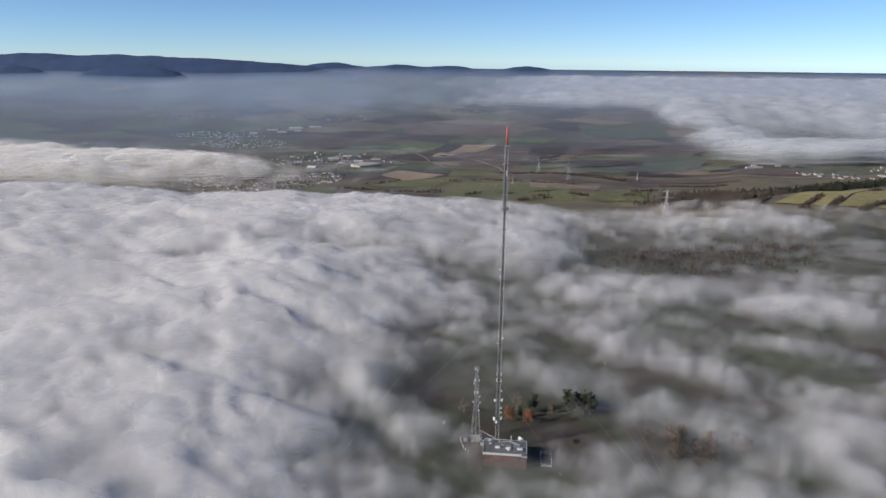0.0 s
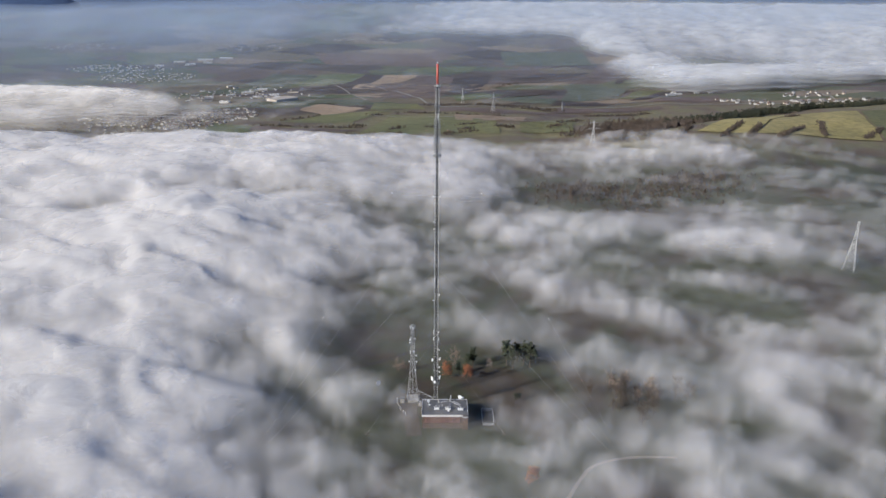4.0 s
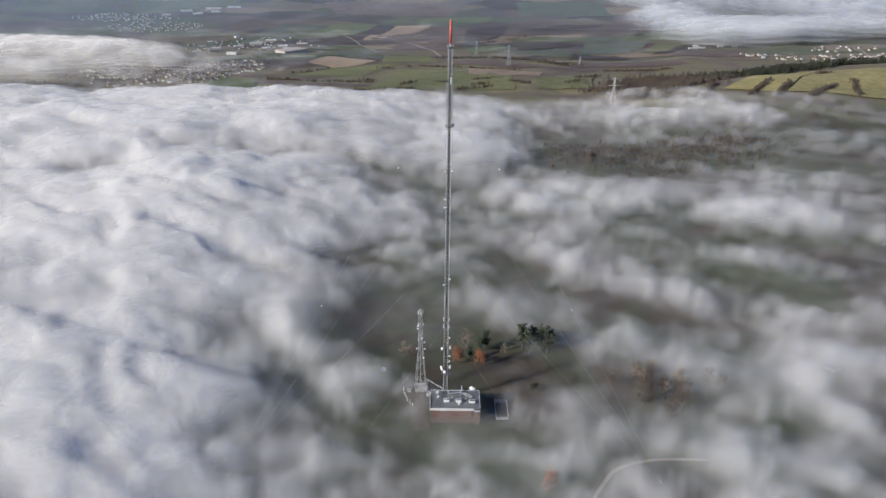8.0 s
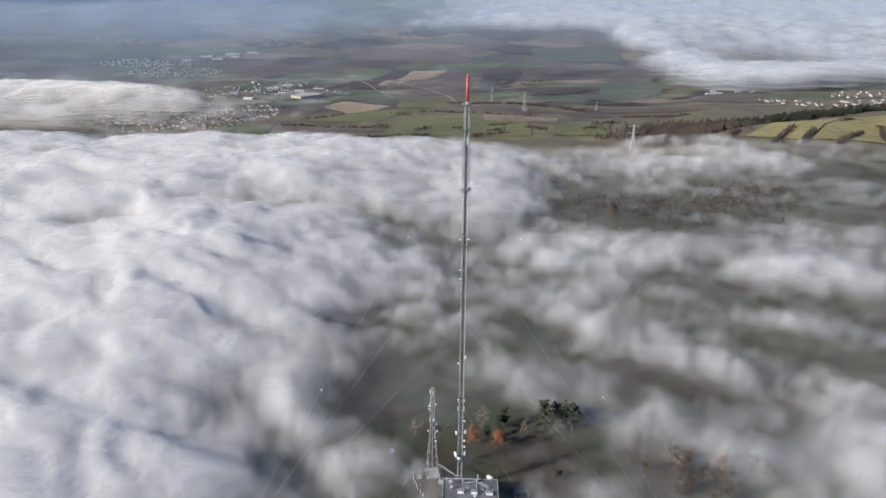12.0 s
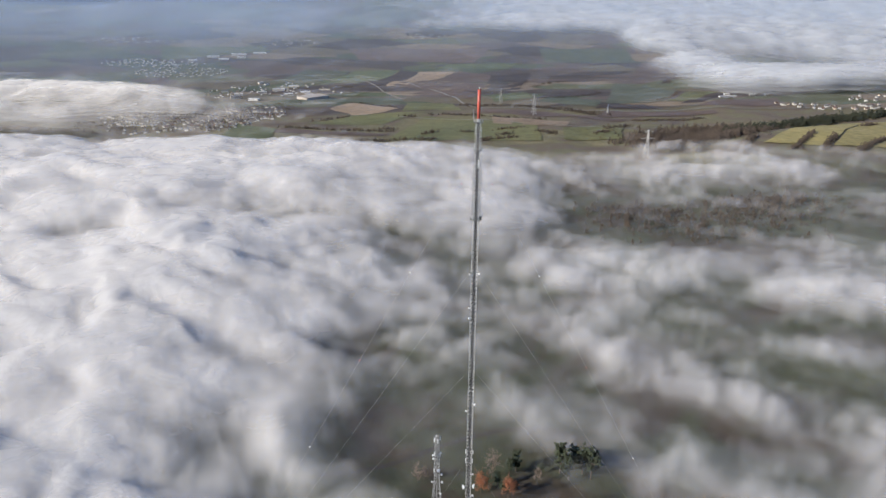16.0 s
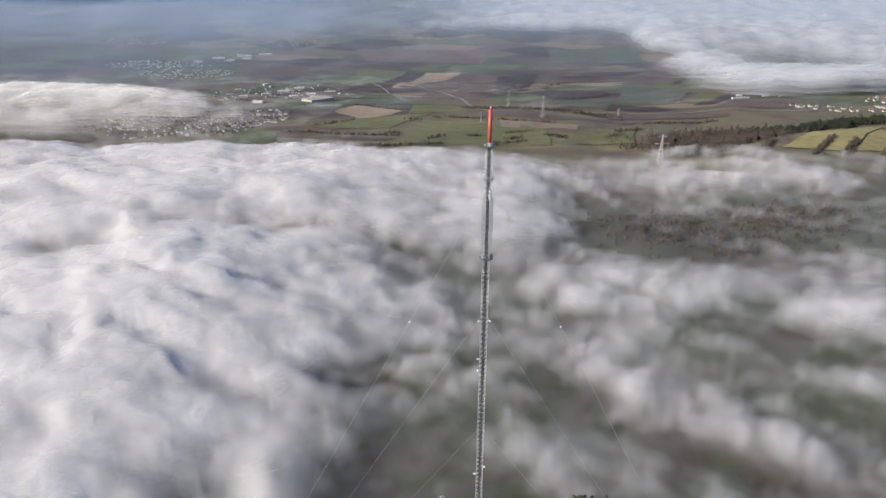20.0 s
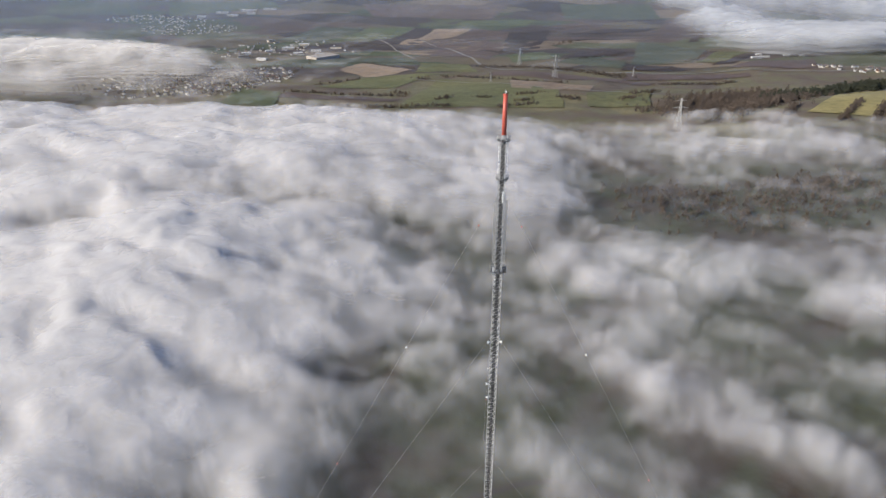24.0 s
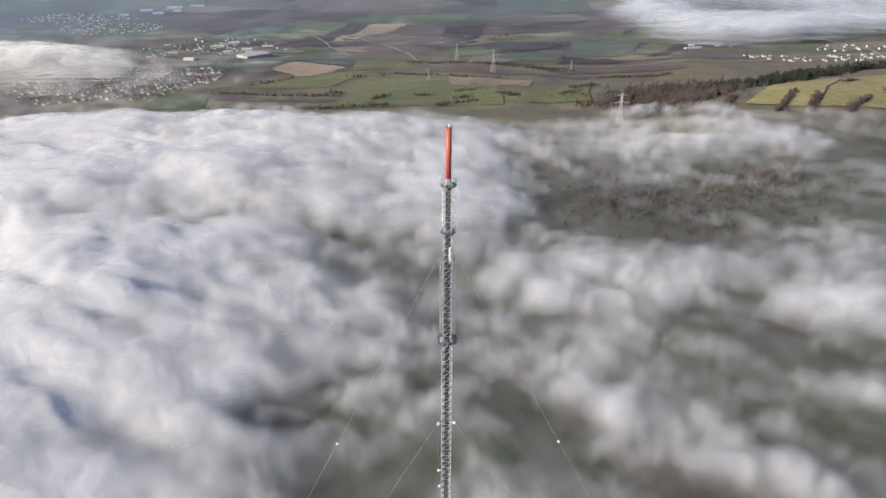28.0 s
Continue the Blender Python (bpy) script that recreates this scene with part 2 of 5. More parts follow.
def ground_material():
    m, n, l = nodes_of("countryside")
    b = n["Principled BSDF"]
    b.inputs["Roughness"].default_value = 0.95
    tc = n.new("ShaderNodeTexCoord")
    mp = n.new("ShaderNodeMapping")
    mp.inputs["Rotation"].default_value = (0, 0, 0.55)
    mp.inputs["Scale"].default_value = (1 / 260, 1 / 130, 0)
    l.new(tc.outputs["Object"], mp.inputs["Vector"])
    warp = noise_node(n, l, 0.004, 2.0)
    wm = n.new("ShaderNodeMix")
    wm.data_type = "VECTOR"
    wm.inputs["Factor"].default_value = 0.18
    l.new(mp.outputs["Vector"], wm.inputs["A"])
    l.new(warp.outputs["Color"], wm.inputs["B"])
    v = n.new("ShaderNodeTexVoronoi")
    v.distance = "CHEBYCHEV"
    v.inputs["Scale"].default_value = 1.0
    l.new(wm.outputs["Result"], v.inputs["Vector"])
    sep = n.new("ShaderNodeSeparateColor")
    l.new(v.outputs["Color"], sep.inputs["Color"])
    fields = ramp_node(n, l, sep.outputs["Red"], [(0.0, (0.055, 0.07, 0.038)), (0.2, (0.09, 0.066, 0.058)), (0.36, (0.082, 0.09, 0.05)),
                                                  (0.5, (0.04, 0.03, 0.031)), (0.66, (0.11, 0.092, 0.062)), (0.78, (0.06, 0.047, 0.044)), (0.9, (0.18, 0.14, 0.1))], "CONSTANT")
    hillmix = noise_node(n, l, 0.012, 6.0, 0.65, distort=0.6)
    hill = ramp_node(n, l, hillmix.outputs["Fac"], [(0.28, (0.020, 0.022, 0.014)), (0.40, (0.050, 0.036, 0.026)), (0.5, (0.040, 0.046, 0.024)), (0.62, (0.052, 0.064, 0.032)), (0.8, (0.11, 0.07, 0.046))])
    xyz = n.new("ShaderNodeSeparateXYZ")
    l.new(tc.outputs["Object"], xyz.inputs["Vector"])
    rng = n.new("ShaderNodeMapRange")
    rng.inputs["From Min"].default_value, rng.inputs["From Max"].default_value = 1250, 1350
    l.new(xyz.outputs["Y"], rng.inputs["Value"])
    slope = ramp_node(n, l, hillmix.outputs["Fac"], [(0.3, (0.085, 0.065, 0.048)), (0.45, (0.13, 0.10, 0.07)), (0.55, (0.13, 0.12, 0.062)), (0.7, (0.19, 0.16, 0.085))])
    flank = n.new("ShaderNodeMapRange")
    flank.inputs["From Min"].default_value, flank.inputs["From Max"].default_value = 480, 680
    l.new(xyz.outputs["Y"], flank.inputs["Value"])
    both = n.new("ShaderNodeMix")
    both.data_type = "RGBA"
    l.new(flank.outputs["Result"], both.inputs["Factor"])
    l.new(hill.outputs["Color"], both.inputs["A"])
    l.new(slope.outputs["Color"], both.inputs["B"])
    mix = n.new("ShaderNodeMix")
    mix.data_type = "RGBA"
    l.new(rng.outputs["Result"], mix.inputs["Factor"])
    l.new(both.outputs["Result"], mix.inputs["A"])
    l.new(fields.outputs["Color"], mix.inputs["B"])
    fine = noise_node(n, l, 0.15, 6.0, 0.7)
    mul = n.new("ShaderNodeMix")
    mul.data_type, mul.blend_type = "RGBA", "OVERLAY"
    mul.inputs["Factor"].default_value = 0.45
    l.new(mix.outputs["Result"], mul.inputs["A"])
    l.new(fine.outputs["Fac"], mul.inputs["B"])
    l.new(mul.outputs["Result"], b.inputs["Base Color"])
    bp = n.new("ShaderNodeBump")
    bp.inputs["Strength"].default_value, bp.inputs["Distance"].default_value = 0.5, 1.5
    l.new(fine.outputs["Fac"], bp.inputs["Height"])
    l.new(bp.outputs["Normal"], b.inputs["Normal"])
    return m


def mist_material(name, colour, lo, hi, grain, amp, top=1.0, scatter=0.35, bump=6.0, stretch=(1, 1, 1), even=0.5):
    """Water droplets in the air: opacity from the sheet's own thickness and a wispy noise."""
    m, n, l = nodes_of(name)
    n.remove(n["Principled BSDF"])
    att = n.new("ShaderNodeAttribute")
    att.attribute_name = "thickness"
    wisp = noise_node(n, l, grain, 6.0, 0.58, distort=0.5, stretch=stretch)
    a2 = n.new("ShaderNodeMath")
    a2.operation = "MULTIPLY_ADD"
    l.new(wisp.outputs["Fac"], a2.inputs[0])
    a2.inputs[1].default_value = amp
    l.new(att.outputs["Fac"], a2.inputs[2])
    a3 = n.new("ShaderNodeMath")
    a3.operation = "SUBTRACT"
    l.new(a2.outputs[0], a3.inputs[0])
    a3.inputs[1].default_value = amp * 0.5
    rng = n.new("ShaderNodeMapRange")
    rng.interpolation_type = "SMOOTHSTEP"
    rng.inputs["From Min"].default_value, rng.inputs["From Max"].default_value = lo, hi
    rng.inputs["To Max"].default_value = top
    l.new(a3.outputs[0], rng.inputs["Value"])
    dif, tra, clear = n.new("ShaderNodeBsdfDiffuse"), n.new("ShaderNodeBsdfTranslucent"), n.new("ShaderNodeBsdfTransparent")
    for s in (dif, tra):
        s.inputs["Color"].default_value = (*colour, 1)
    if bump:
        # light scattered many times inside evens out the relief: the normal leans to the zenith
        bp = n.new("ShaderNodeBump")
        bp.inputs["Strength"].default_value, bp.inputs["Distance"].default_value = 1.0, bump
        l.new(wisp.outputs["Fac"], bp.inputs["Height"])
        lean = n.new("ShaderNodeVectorMath")
        lean.operation = "MULTIPLY_ADD"
        l.new(bp.outputs["Normal"], lean.inputs[0])
        lean.inputs[1].default_value, lean.inputs[2].default_value = (even, even, even), (-0.12, 0, 1 - even)
        unit = n.new("ShaderNodeVectorMath")
        unit.operation = "NORMALIZE"
        l.new(lean.outputs[0], unit.inputs[0])
        l.new(unit.outputs[0], dif.inputs["Normal"])
        l.new(unit.outputs[0], tra.inputs["Normal"])
    mx = n.new("ShaderNodeMixShader")
    mx.inputs["Fac"].default_value = scatter
    l.new(dif.outputs[0], mx.inputs[1])
    l.new(tra.outputs[0], mx.inputs[2])
    out = n.new("ShaderNodeMixShader")
    l.new(rng.outputs["Result"], out.inputs["Fac"])
    l.new(clear.outputs[0], out.inputs[1])
    l.new(mx.outputs[0], out.inputs[2])
    l.new(out.outputs[0], n["Material Output"].inputs["Surface"])
    return m


veil_mat = mist_material("thin_mist", (0.9, 0.885, 0.87), 0.0, 0.95, 0.035, 1.5, 0.26, 0.75, 0.0)
# cool tint puts the haze above the far cloud into its colour
bank_mat = mist_material("haze_tinted_fog", (0.90, 0.92, 0.95), -0.1, 1.05, 0.008, 1.0, 0.55, 0.45, 8.0, (1, 1, 0.2))
stack_mat = mist_material("fog_body", (0.97, 0.955, 0.945), -0.45, 1.20, 0.052, 1.75, 0.33, 0.37, 4.2, (1, 1.1, 0.22), 0.6)
town_mat = mist_material("town_fog", (0.96, 0.95, 0.945), -0.2, 1.05, 0.012, 1.8, 0.45, 0.45, 2.0, (1, 1, 0.4), 0.35)
# blue of distant air, given as the colour of the haze sheets
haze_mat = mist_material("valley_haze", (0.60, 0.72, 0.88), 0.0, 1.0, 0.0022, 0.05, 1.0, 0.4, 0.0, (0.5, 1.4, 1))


# ---- land ----
GRADIENTS = {}


def lattice_noise(x, y, seed):
    """Smooth gradient noise on arrays, about -0.7 to 0.7."""
    if seed not in GRADIENTS:
        ang = np.random.RandomState(seed).rand(256, 256) * 2 * np.pi
        GRADIENTS[seed] = (np.cos(ang), np.sin(ang))
    gx, gy = GRADIENTS[seed]
    xi, yi = np.floor(x).astype(int), np.floor(y).astype(int)
    fx, fy = x - xi, y - yi
    u, v = fx * fx * fx * (fx * (fx * 6 - 15) + 10), fy * fy * fy * (fy * (fy * 6 - 15) + 10)

    def dot(i, j):
        a, b = (xi + i) % 256, (yi + j) % 256
        return gx[a, b] * (fx - i) + gy[a, b] * (fy - j)
    top = dot(0, 0) * (1 - u) + dot(1, 0) * u
    low = dot(0, 1) * (1 - u) + dot(1, 1) * u
    return top * (1 - v) + low * v


def fbm(x, y, size, seed, octaves=4, gain=0.5):
    x, y = np.asarray(x, float), np.asarray(y, float)
    total, amp = np.zeros(np.broadcast(x, y).shape), 1.0
    for k in range(octaves):
        total = total + amp * lattice_noise(x / size * 2 ** k + 17.3 * k, y / size * 2 ** k - 9.1 * k, seed + k)
        amp *= gain
    return total


def step(a, b, x):
    t = np.clip((x - a) / (b - a), 0, 1)
    return t * t * (3 - 2 * t)


def ground(x, y):
    """Height of the land: a hilltop round the mast, a ridge, a valley, and a plain that lifts to the horizon."""
    x, y = np.asarray(x, float), np.asarray(y, float)
    z = -0.075 * np.maximum(y - 560, 0) + 0.030 * np.maximum(y - 1850, 0)
    z = z - 14 * step(300, 620, y) + 0.03 * x * step(700, 1400, y)
    z = z - 45 * step(-120, -700, x) * (1 - step(500, 1100, y)) - 35 * step(-250, -1000, y)
    along = (y - 760 - 0.42 * (x - 400)) / 170
    z = z + 30 * np.exp(-along * along) * step(180, 520, x)
    z = z + fbm(x, y, 260, 3, 4) * 9 * step(70, 260, np.hypot(x, y)) + fbm(x, y, 900, 8, 3) * 14 * step(500, 1500, y)
    plain = 188 - (y + 200) * np.interp(y, [2300, 4720], [0.1385, 0.0100])
    plain = plain + fbm(x, y, 700, 21, 4) * 14 * step(2300, 3000, y) * (1 - step(4000, 4600, y))
    t = step(2000, 2700, y)
    return z * (1 - t) + plain * t


def level(x, y):
    return float(ground(x, y))


# ---- mesh helpers ----
def mesh_ob(name, bm, material, smooth=False):
    me = bpy.data.meshes.new(name)
    bm.to_mesh(me)
    bm.free()
    me.materials.append(material)
    if smooth:
        for p in me.polygons:
            p.use_smooth = True
    return new(name, me)


def part(name, bm, material, parent, label="", smooth=False):
    ob = mesh_ob(name, bm, material, smooth)
    ob.parent = parent
    if label:
        ob["label"] = label
    return ob


def share(name, me, m, parent, label=""):
    """A further piece on the mesh of an alike one."""
    ob = new(name, me)
    ob.parent, ob.matrix_basis = parent, m
    if label:
        ob["label"] = label
    return ob


def thing(name, place, label, category, group="", turn=0.0, kind=""):
    ob = new(name)
    ob.empty_display_size = 0.5
    ob.matrix_basis = Matrix.Translation(place) @ Matrix.Rotation(turn, 4, "Z")
    return tagged(ob, label, category, group, kind)


def grid_mesh(name, xs, ys, zs, material, thickness=None, keep=None, smooth=True):
    """A sheet over a plan grid; zs and thickness are arrays of len(ys) x len(xs)."""
    nx, ny = len(xs), len(ys)
    gx, gy = np.meshgrid(xs, ys)
    verts = np.stack([gx, gy, zs], -1).reshape(-1, 3)
    i = (np.arange(ny - 1)[:, None] * nx + np.arange(nx - 1)[None, :])
    if keep is not None:
        k = keep.reshape(ny, nx)
        i = i[(k[:-1, :-1] | k[1:, :-1] | k[:-1, 1:] | k[1:, 1:])]
    i = i.reshape(-1)
    faces = np.stack([i, i + 1, i + nx + 1, i + nx], -1)
    used = np.zeros(len(verts), bool)
    used[faces.reshape(-1)] = True
    order = np.cumsum(used) - 1
    faces, verts = order[faces], verts[used]
    me = bpy.data.meshes.new(name)
    me.vertices.add(len(verts))
    me.vertices.foreach_set("co", verts.reshape(-1))
    me.loops.add(faces.size)
    me.loops.foreach_set("vertex_index", faces.reshape(-1).astype(np.int32))
    me.polygons.add(len(faces))
    me.polygons.foreach_set("loop_start", np.arange(0, faces.size, 4, dtype=np.int32))
    me.polygons.foreach_set("use_smooth", np.full(len(faces), smooth))
    if thickness is not None:
        a = me.attributes.new("thickness", "FLOAT", "POINT")
        a.data.foreach_set("value", thickness.reshape(-1)[used].astype(np.float32))
    me.update(calc_edges=True)
    me.materials.append(material)
    return new(name, me)


def bar(bm, p, q, r, sides=6, r2=None):
    """A round bar from p to q."""
    p, q = Vector(p), Vector(q)
    d = q - p
    m = Matrix.Translation((p + q) / 2) @ d.to_track_quat("Z", "Y").to_matrix().to_4x4()
    bmesh.ops.create_cone(bm, cap_ends=True, segments=sides, radius1=r, radius2=r if r2 is None else r2, depth=d.length, matrix=m)


def box(bm, x0, x1, y0, y1, z0, z1, bevel=0.0):
    m = Matrix.Translation(((x0 + x1) / 2, (y0 + y1) / 2, (z0 + z1) / 2)) @ Matrix.Diagonal((x1 - x0, y1 - y0, z1 - z0, 1))
    made = bmesh.ops.create_cube(bm, size=1, matrix=m)
    if bevel:
        es = list({e for v in made["verts"] for e in v.link_edges})
        bmesh.ops.bevel(bm, geom=es, offset=bevel, segments=1, affect="EDGES")


def ring(bm, c, radius, r, n=24, sides=5):
    """A round rail in the level plane."""
    c = Vector(c)
    for k in range(n):
        a, b = 2 * math.pi * k / n, 2 * math.pi * (k + 1) / n
        bar(bm, c + Vector((math.cos(a), math.sin(a), 0)) * radius, c + Vector((math.cos(b), math.sin(b), 0)) * radius, r, sides)


def bm_of():
    return bmesh.new()


# ---- the land as one sheet ----
gxs = np.concatenate([np.linspace(-5200, -1400, 60), np.linspace(-1370, 1370, 200), np.linspace(1400, 5200, 60)])
gys = np.concatenate([np.linspace(-1800, -330, 30), np.linspace(-300, 2300, 220), np.linspace(2330, 4720, 110)])
land = grid_mesh("ground", gxs, gys, ground(*np.meshgrid(gxs, gys)), ground_material())
tagged(land, "wintry hilltop, valley and plain of green and brown farmland", "ground", kind="structure")


# ---- fog over the hilltop ----
# hollows and swells of the fog: plan x, y, half widths, depth
HOLLOWS_WEST = [(-162, 331, 48, 36, 0.78), (-275, 264, 52, 30, 0.72), (-66, 130, 30, 18, 0.50), (-30, 82, 18, 24, 0.40), (-21, -34, 14, 20, 0.46),
                (-44, 46, 20, 22, 0.36), (-170, 131, 16, 10, 0.34), (-120, 100, 22, 12, 0.3), (-140, 180, 26, 9, 0.3), (-24, 150, 14, 12, 0.14),
                (-100, 65, 16, 9, 0.32), (-205, 312, 40, 14, 0.34), (-60, 300, 24, 14, 0.32), (-120, 14, 18, 9, 0.3), (-75, 0, 18, 12, 0.24)]
HOLLOWS_EAST = [(101, 378, 36, 60, 0.5), (181, 366, 66, 56, 0.56), (148, 329, 34, 30, 0.22), (250, 384, 56, 46, 0.5), (284, 466, 56, 28, 0.34),
                (50, 118, 14, 19, 0.60), (125, 196, 18, 15, 0.24), (189, 161, 46, 13, 0.42), (195, 91, 32, 12, 0.56), (151, 113, 22, 14, 0.26),
                (164, 224, 24, 14, 0.3), (90, 72, 17, 11, 0.24), (93, 100, 14, 14, 0.2), (429, 502, 60, 70, 0.6), (347, 316, 40, 50, 0.46), (300, 130, 50, 30, 0.3)]
HOLLOWS_MAST = [(13, 27, 26, 18, 0.46), (49, 13, 22, 18, 0.42), (87, -2, 22, 18, 0.42), (4, -28, 26, 17, 0.35), (12, -51, 14, 9, 0.27), (72, -46, 16, 8, 0.26),
                (4, -8, 16, 12, 0.32), (-13, 8, 9, 12, 0.32), (-29, 20, 8, 8, 0.22), (30, 50, 22, 14, 0.22), (25, -8, 12, 10, 0.22)]
SWELLS_WEST = [(-200, 150, 62, 48, 0.28), (-189, 217, 34, 30, 0.22), (-76, 240, 26, 26, 0.22), (-78, 150, 20, 14, 0.26), (-85, 38, 16, 18, 0.24),
               (-267, 430, 157, 60, 0.22), (-158, -16, 33, 45, 0.16), (-107, -14, 22, 18, 0.18), (-144, 215, 30, 26, 0.2), (-28, 214, 13, 18, 0.14), (-120, 560, 110, 50, 0.14)]
SWELLS_EAST = [(48, 452, 36, 66, 0.3), (36, 332, 26, 40, 0.28), (251, 530, 130, 30, 0.36), (239, 207, 34, 30, 0.52), (300, 300, 44, 40, 0.3), (207, 192, 18, 22, 0.3), (162, 256, 54, 22, 0.32), (78, 114, 22, 14, 0.22),
               (86, 36, 17, 8, 0.32), (105, 22, 18, 8, 0.36), (124, 8, 16, 9, 0.34), (174, 18, 24, 24, 0.26), (20, 89, 16, 16, 0.16), (54, 245, 22, 34, 0.24),
               (116, 83, 20, 10, 0.28), (32, -44, 10, 7, 0.16), (51, -43, 9, 6, 0.12), (108, -40, 16, 10, 0.22)]


def heaps(x, y, size, seed, octaves=4):
    """Rounded heaps with soft creases between them."""
    t, amp = 0.0, 1.0
    for k in range(octaves):
        t, amp = t + amp * (0.24 - np.sqrt(lattice_noise(x / size * 2 ** k + 5 * k, y / size * 2 ** k, seed + k) ** 2 + 0.010)), amp * 0.55
    return t


def drift(x, y, size, far, seed):
    """A place shifted by the swirl of the air."""
    return x + far * fbm(x, y, size, seed, 3), y + far * fbm(x, y, size, seed + 5, 3)


def fog_cover(x, y):
    wx, wy = drift(x, y, 55, 16, 51)
    d = np.maximum(1.10 * step(0, -200, x), 0.66 * step(200, 420, y) * step(120, -20, x)) + 0.12 * step(420, 560, y) * step(60, 200, x)
    for cx, cy, rx, ry, a in HOLLOWS_WEST + HOLLOWS_EAST + HOLLOWS_MAST:
        d = d - a * np.exp(-((wx - cx) / rx) ** 2 - ((wy - cy) / ry) ** 2)
    for cx, cy, rx, ry, a in SWELLS_WEST + SWELLS_EAST:
        d = d + a * np.exp(-((wx - cx) / rx) ** 2 - ((wy - cy) / ry) ** 2)
    edge = np.interp(x, [-800, -360, 0, 140, 300, 480], [705, 705, 745, 752, 748, 700]) + 50 * fbm(x, 0 * y, 150, 71, 3) + 34 * fbm(x, y, 60, 72, 4)
    return d - 1.4 * step(edge - 110, edge + 60, y) - 0.9 * step(440, 620, x + 60 * fbm(x, y, 150, 73, 4)) - 1.3 * step(-850, -1050, x)


def fog_floor(x, y):
    """The land under the fog, its western hollow filled up."""
    return ground(x, y) + 45 * step(-120, -700, x) * (1 - step(500, 1100, y))


def fog_body(name, xs, ys, layers, cover_of, top_of, fade, material, label, group):
    """A body of fog as nested skins: the outermost follows its billowed top, the inner ones sink towards the land."""
    X, Y = np.meshgrid(xs, ys)
    c, top, low = cover_of(X, Y), top_of(X, Y), fog_floor(X, Y)
    for k in range(layers):
        s = k / (layers - 1)
        th = c - fade * (1 - s)
        keep = th > -0.85
        if keep.any():
            tagged(grid_mesh(name, xs, ys, low + 4.5 + (top - 4.5) * (1 - 0.8 * s ** 1.7), material, th, keep), label, "fog", group, "stuff")


def streaks(X, Y):
    """Plan coordinates drawn out along the wind."""
    wx, wy = drift(X, Y, 60, 20, 81)
    return (0.81 * wx - 0.59 * wy) / 1.7, (0.59 * wx + 0.81 * wy) * 1.12


def hill_cover(X, Y):
    u, v = streaks(X, Y)
    c = fog_cover(X, Y)
    return c + (0.80 + 0.20 * np.clip(c, 0, 1)) * (0.62 * fbm(u, v, 66, 151, 5, 0.62) + 0.72 * heaps(u, v, 50, 131, 5))


def hill_top(X, Y):
    u, v = streaks(X, Y)
    c = np.clip(fog_cover(X, Y), 0, 1.25)
    return 13 + 14 * c + (0.55 + 0.45 * c) * (10 * heaps(u, v, 50, 131, 5) + 6 * fbm(u, v, 110, 31, 3))


fxs = np.concatenate([np.arange(-1060, -700, 16.0), np.arange(-700, -280, 7.0), np.arange(-280, 280, 3.2), np.arange(280, 640, 7.0)])
fys = np.concatenate([np.arange(-330, -120, 9.0), np.arange(-120, 300, 3.2), np.arange(300, 890, 5.4)])
fog_body("fog_bank", fxs, fys, 8, hill_cover, hill_top, 0.50, stack_mat, "pale grey drifting fog lying over the wooded hilltop", "layers of hill fog")
vxs, vys = fxs[::3], fys[::3]
VX, VY = np.meshgrid(vxs, vys)
near = np.exp(-((VX - 14) / 46) ** 2 - ((VY - 8) / 34) ** 2)
for k in range(2):
    thin = 0.50 - 0.26 * near + 0.40 * fbm(VX, VY, 60, 151 + 9 * k, 5, 0.6) - 1.6 * step(600, 740, VY) - 1.3 * step(360, 540, VX)
    veil = grid_mesh("ground_mist", vxs, vys, ground(VX, VY) + 2.0 + 1.4 * k, veil_mat, thin, thin > -0.2)
    tagged(veil, "thin grey mist close over the hilltop grass", "fog", "layers of hill fog", "stuff")


# ---- far cloud sea, bank over the town, haze ----
def sheet_over(name, x0, x1, nx, y0, y1, ny, rise, cover_of, material, label, group):
    xs, ys = np.linspace(x0, x1, nx), np.linspace(y0, y1, ny)
    X, Y = np.meshgrid(xs, ys)
    th = cover_of(X, Y)
    ob = grid_mesh(name, xs, ys, ground(X, Y) + rise(X, Y), material, th, th > 0.0)
    return tagged(ob, label, "cloud", group, "stuff")


def sea_cover(X, Y):
    wx, wy = drift(X, Y, 420, 130, 201)
    left = np.interp(wy, [1300, 1500, 1850, 2800, 3200, 3600, 3700], [560, 530, 600, 810, 770, 640, 600])
    low = np.interp(wx, [500, 570, 700, 820, 1015, 1700, 2600], [1480, 1360, 1440, 1500, 1640, 1800, 2000])
    d = 0.95 * step(-60, 150, wx - left) * step(-90, 190, wy - low)
    band = step(3560, 3800, wy + 90 * fbm(X, 0 * Y, 500, 206, 2))
    d = np.maximum(d, 0.85 * band * step(-500, 500, wx) + 0.22 * band * step(-1100, -300, wx))
    clear = 0.85 * np.exp(-((wx - 1230) / 300) ** 2 - ((wy - 2650) / 600) ** 2) + 0.3 * np.exp(-((wx - 2000) / 600) ** 2 - ((wy - 2500) / 600) ** 2)
    return d - clear * step(200, 420, wx - left) + 0.26 * fbm(wx, wy * 0.8, 260, 221, 5, 0.55) + 0.25 * heaps(wx, wy, 200, 231) - 1.2 * step(4440, 4600, Y)


def sea_top(X, Y):
    wx, wy = drift(X, Y, 420, 130, 201)
    return (26 + 22 * np.clip(sea_cover(X, Y), 0, 1.2) + 34 * heaps(wx, wy, 200, 231)) * (1 - 0.6 * step(3500, 4300, Y))


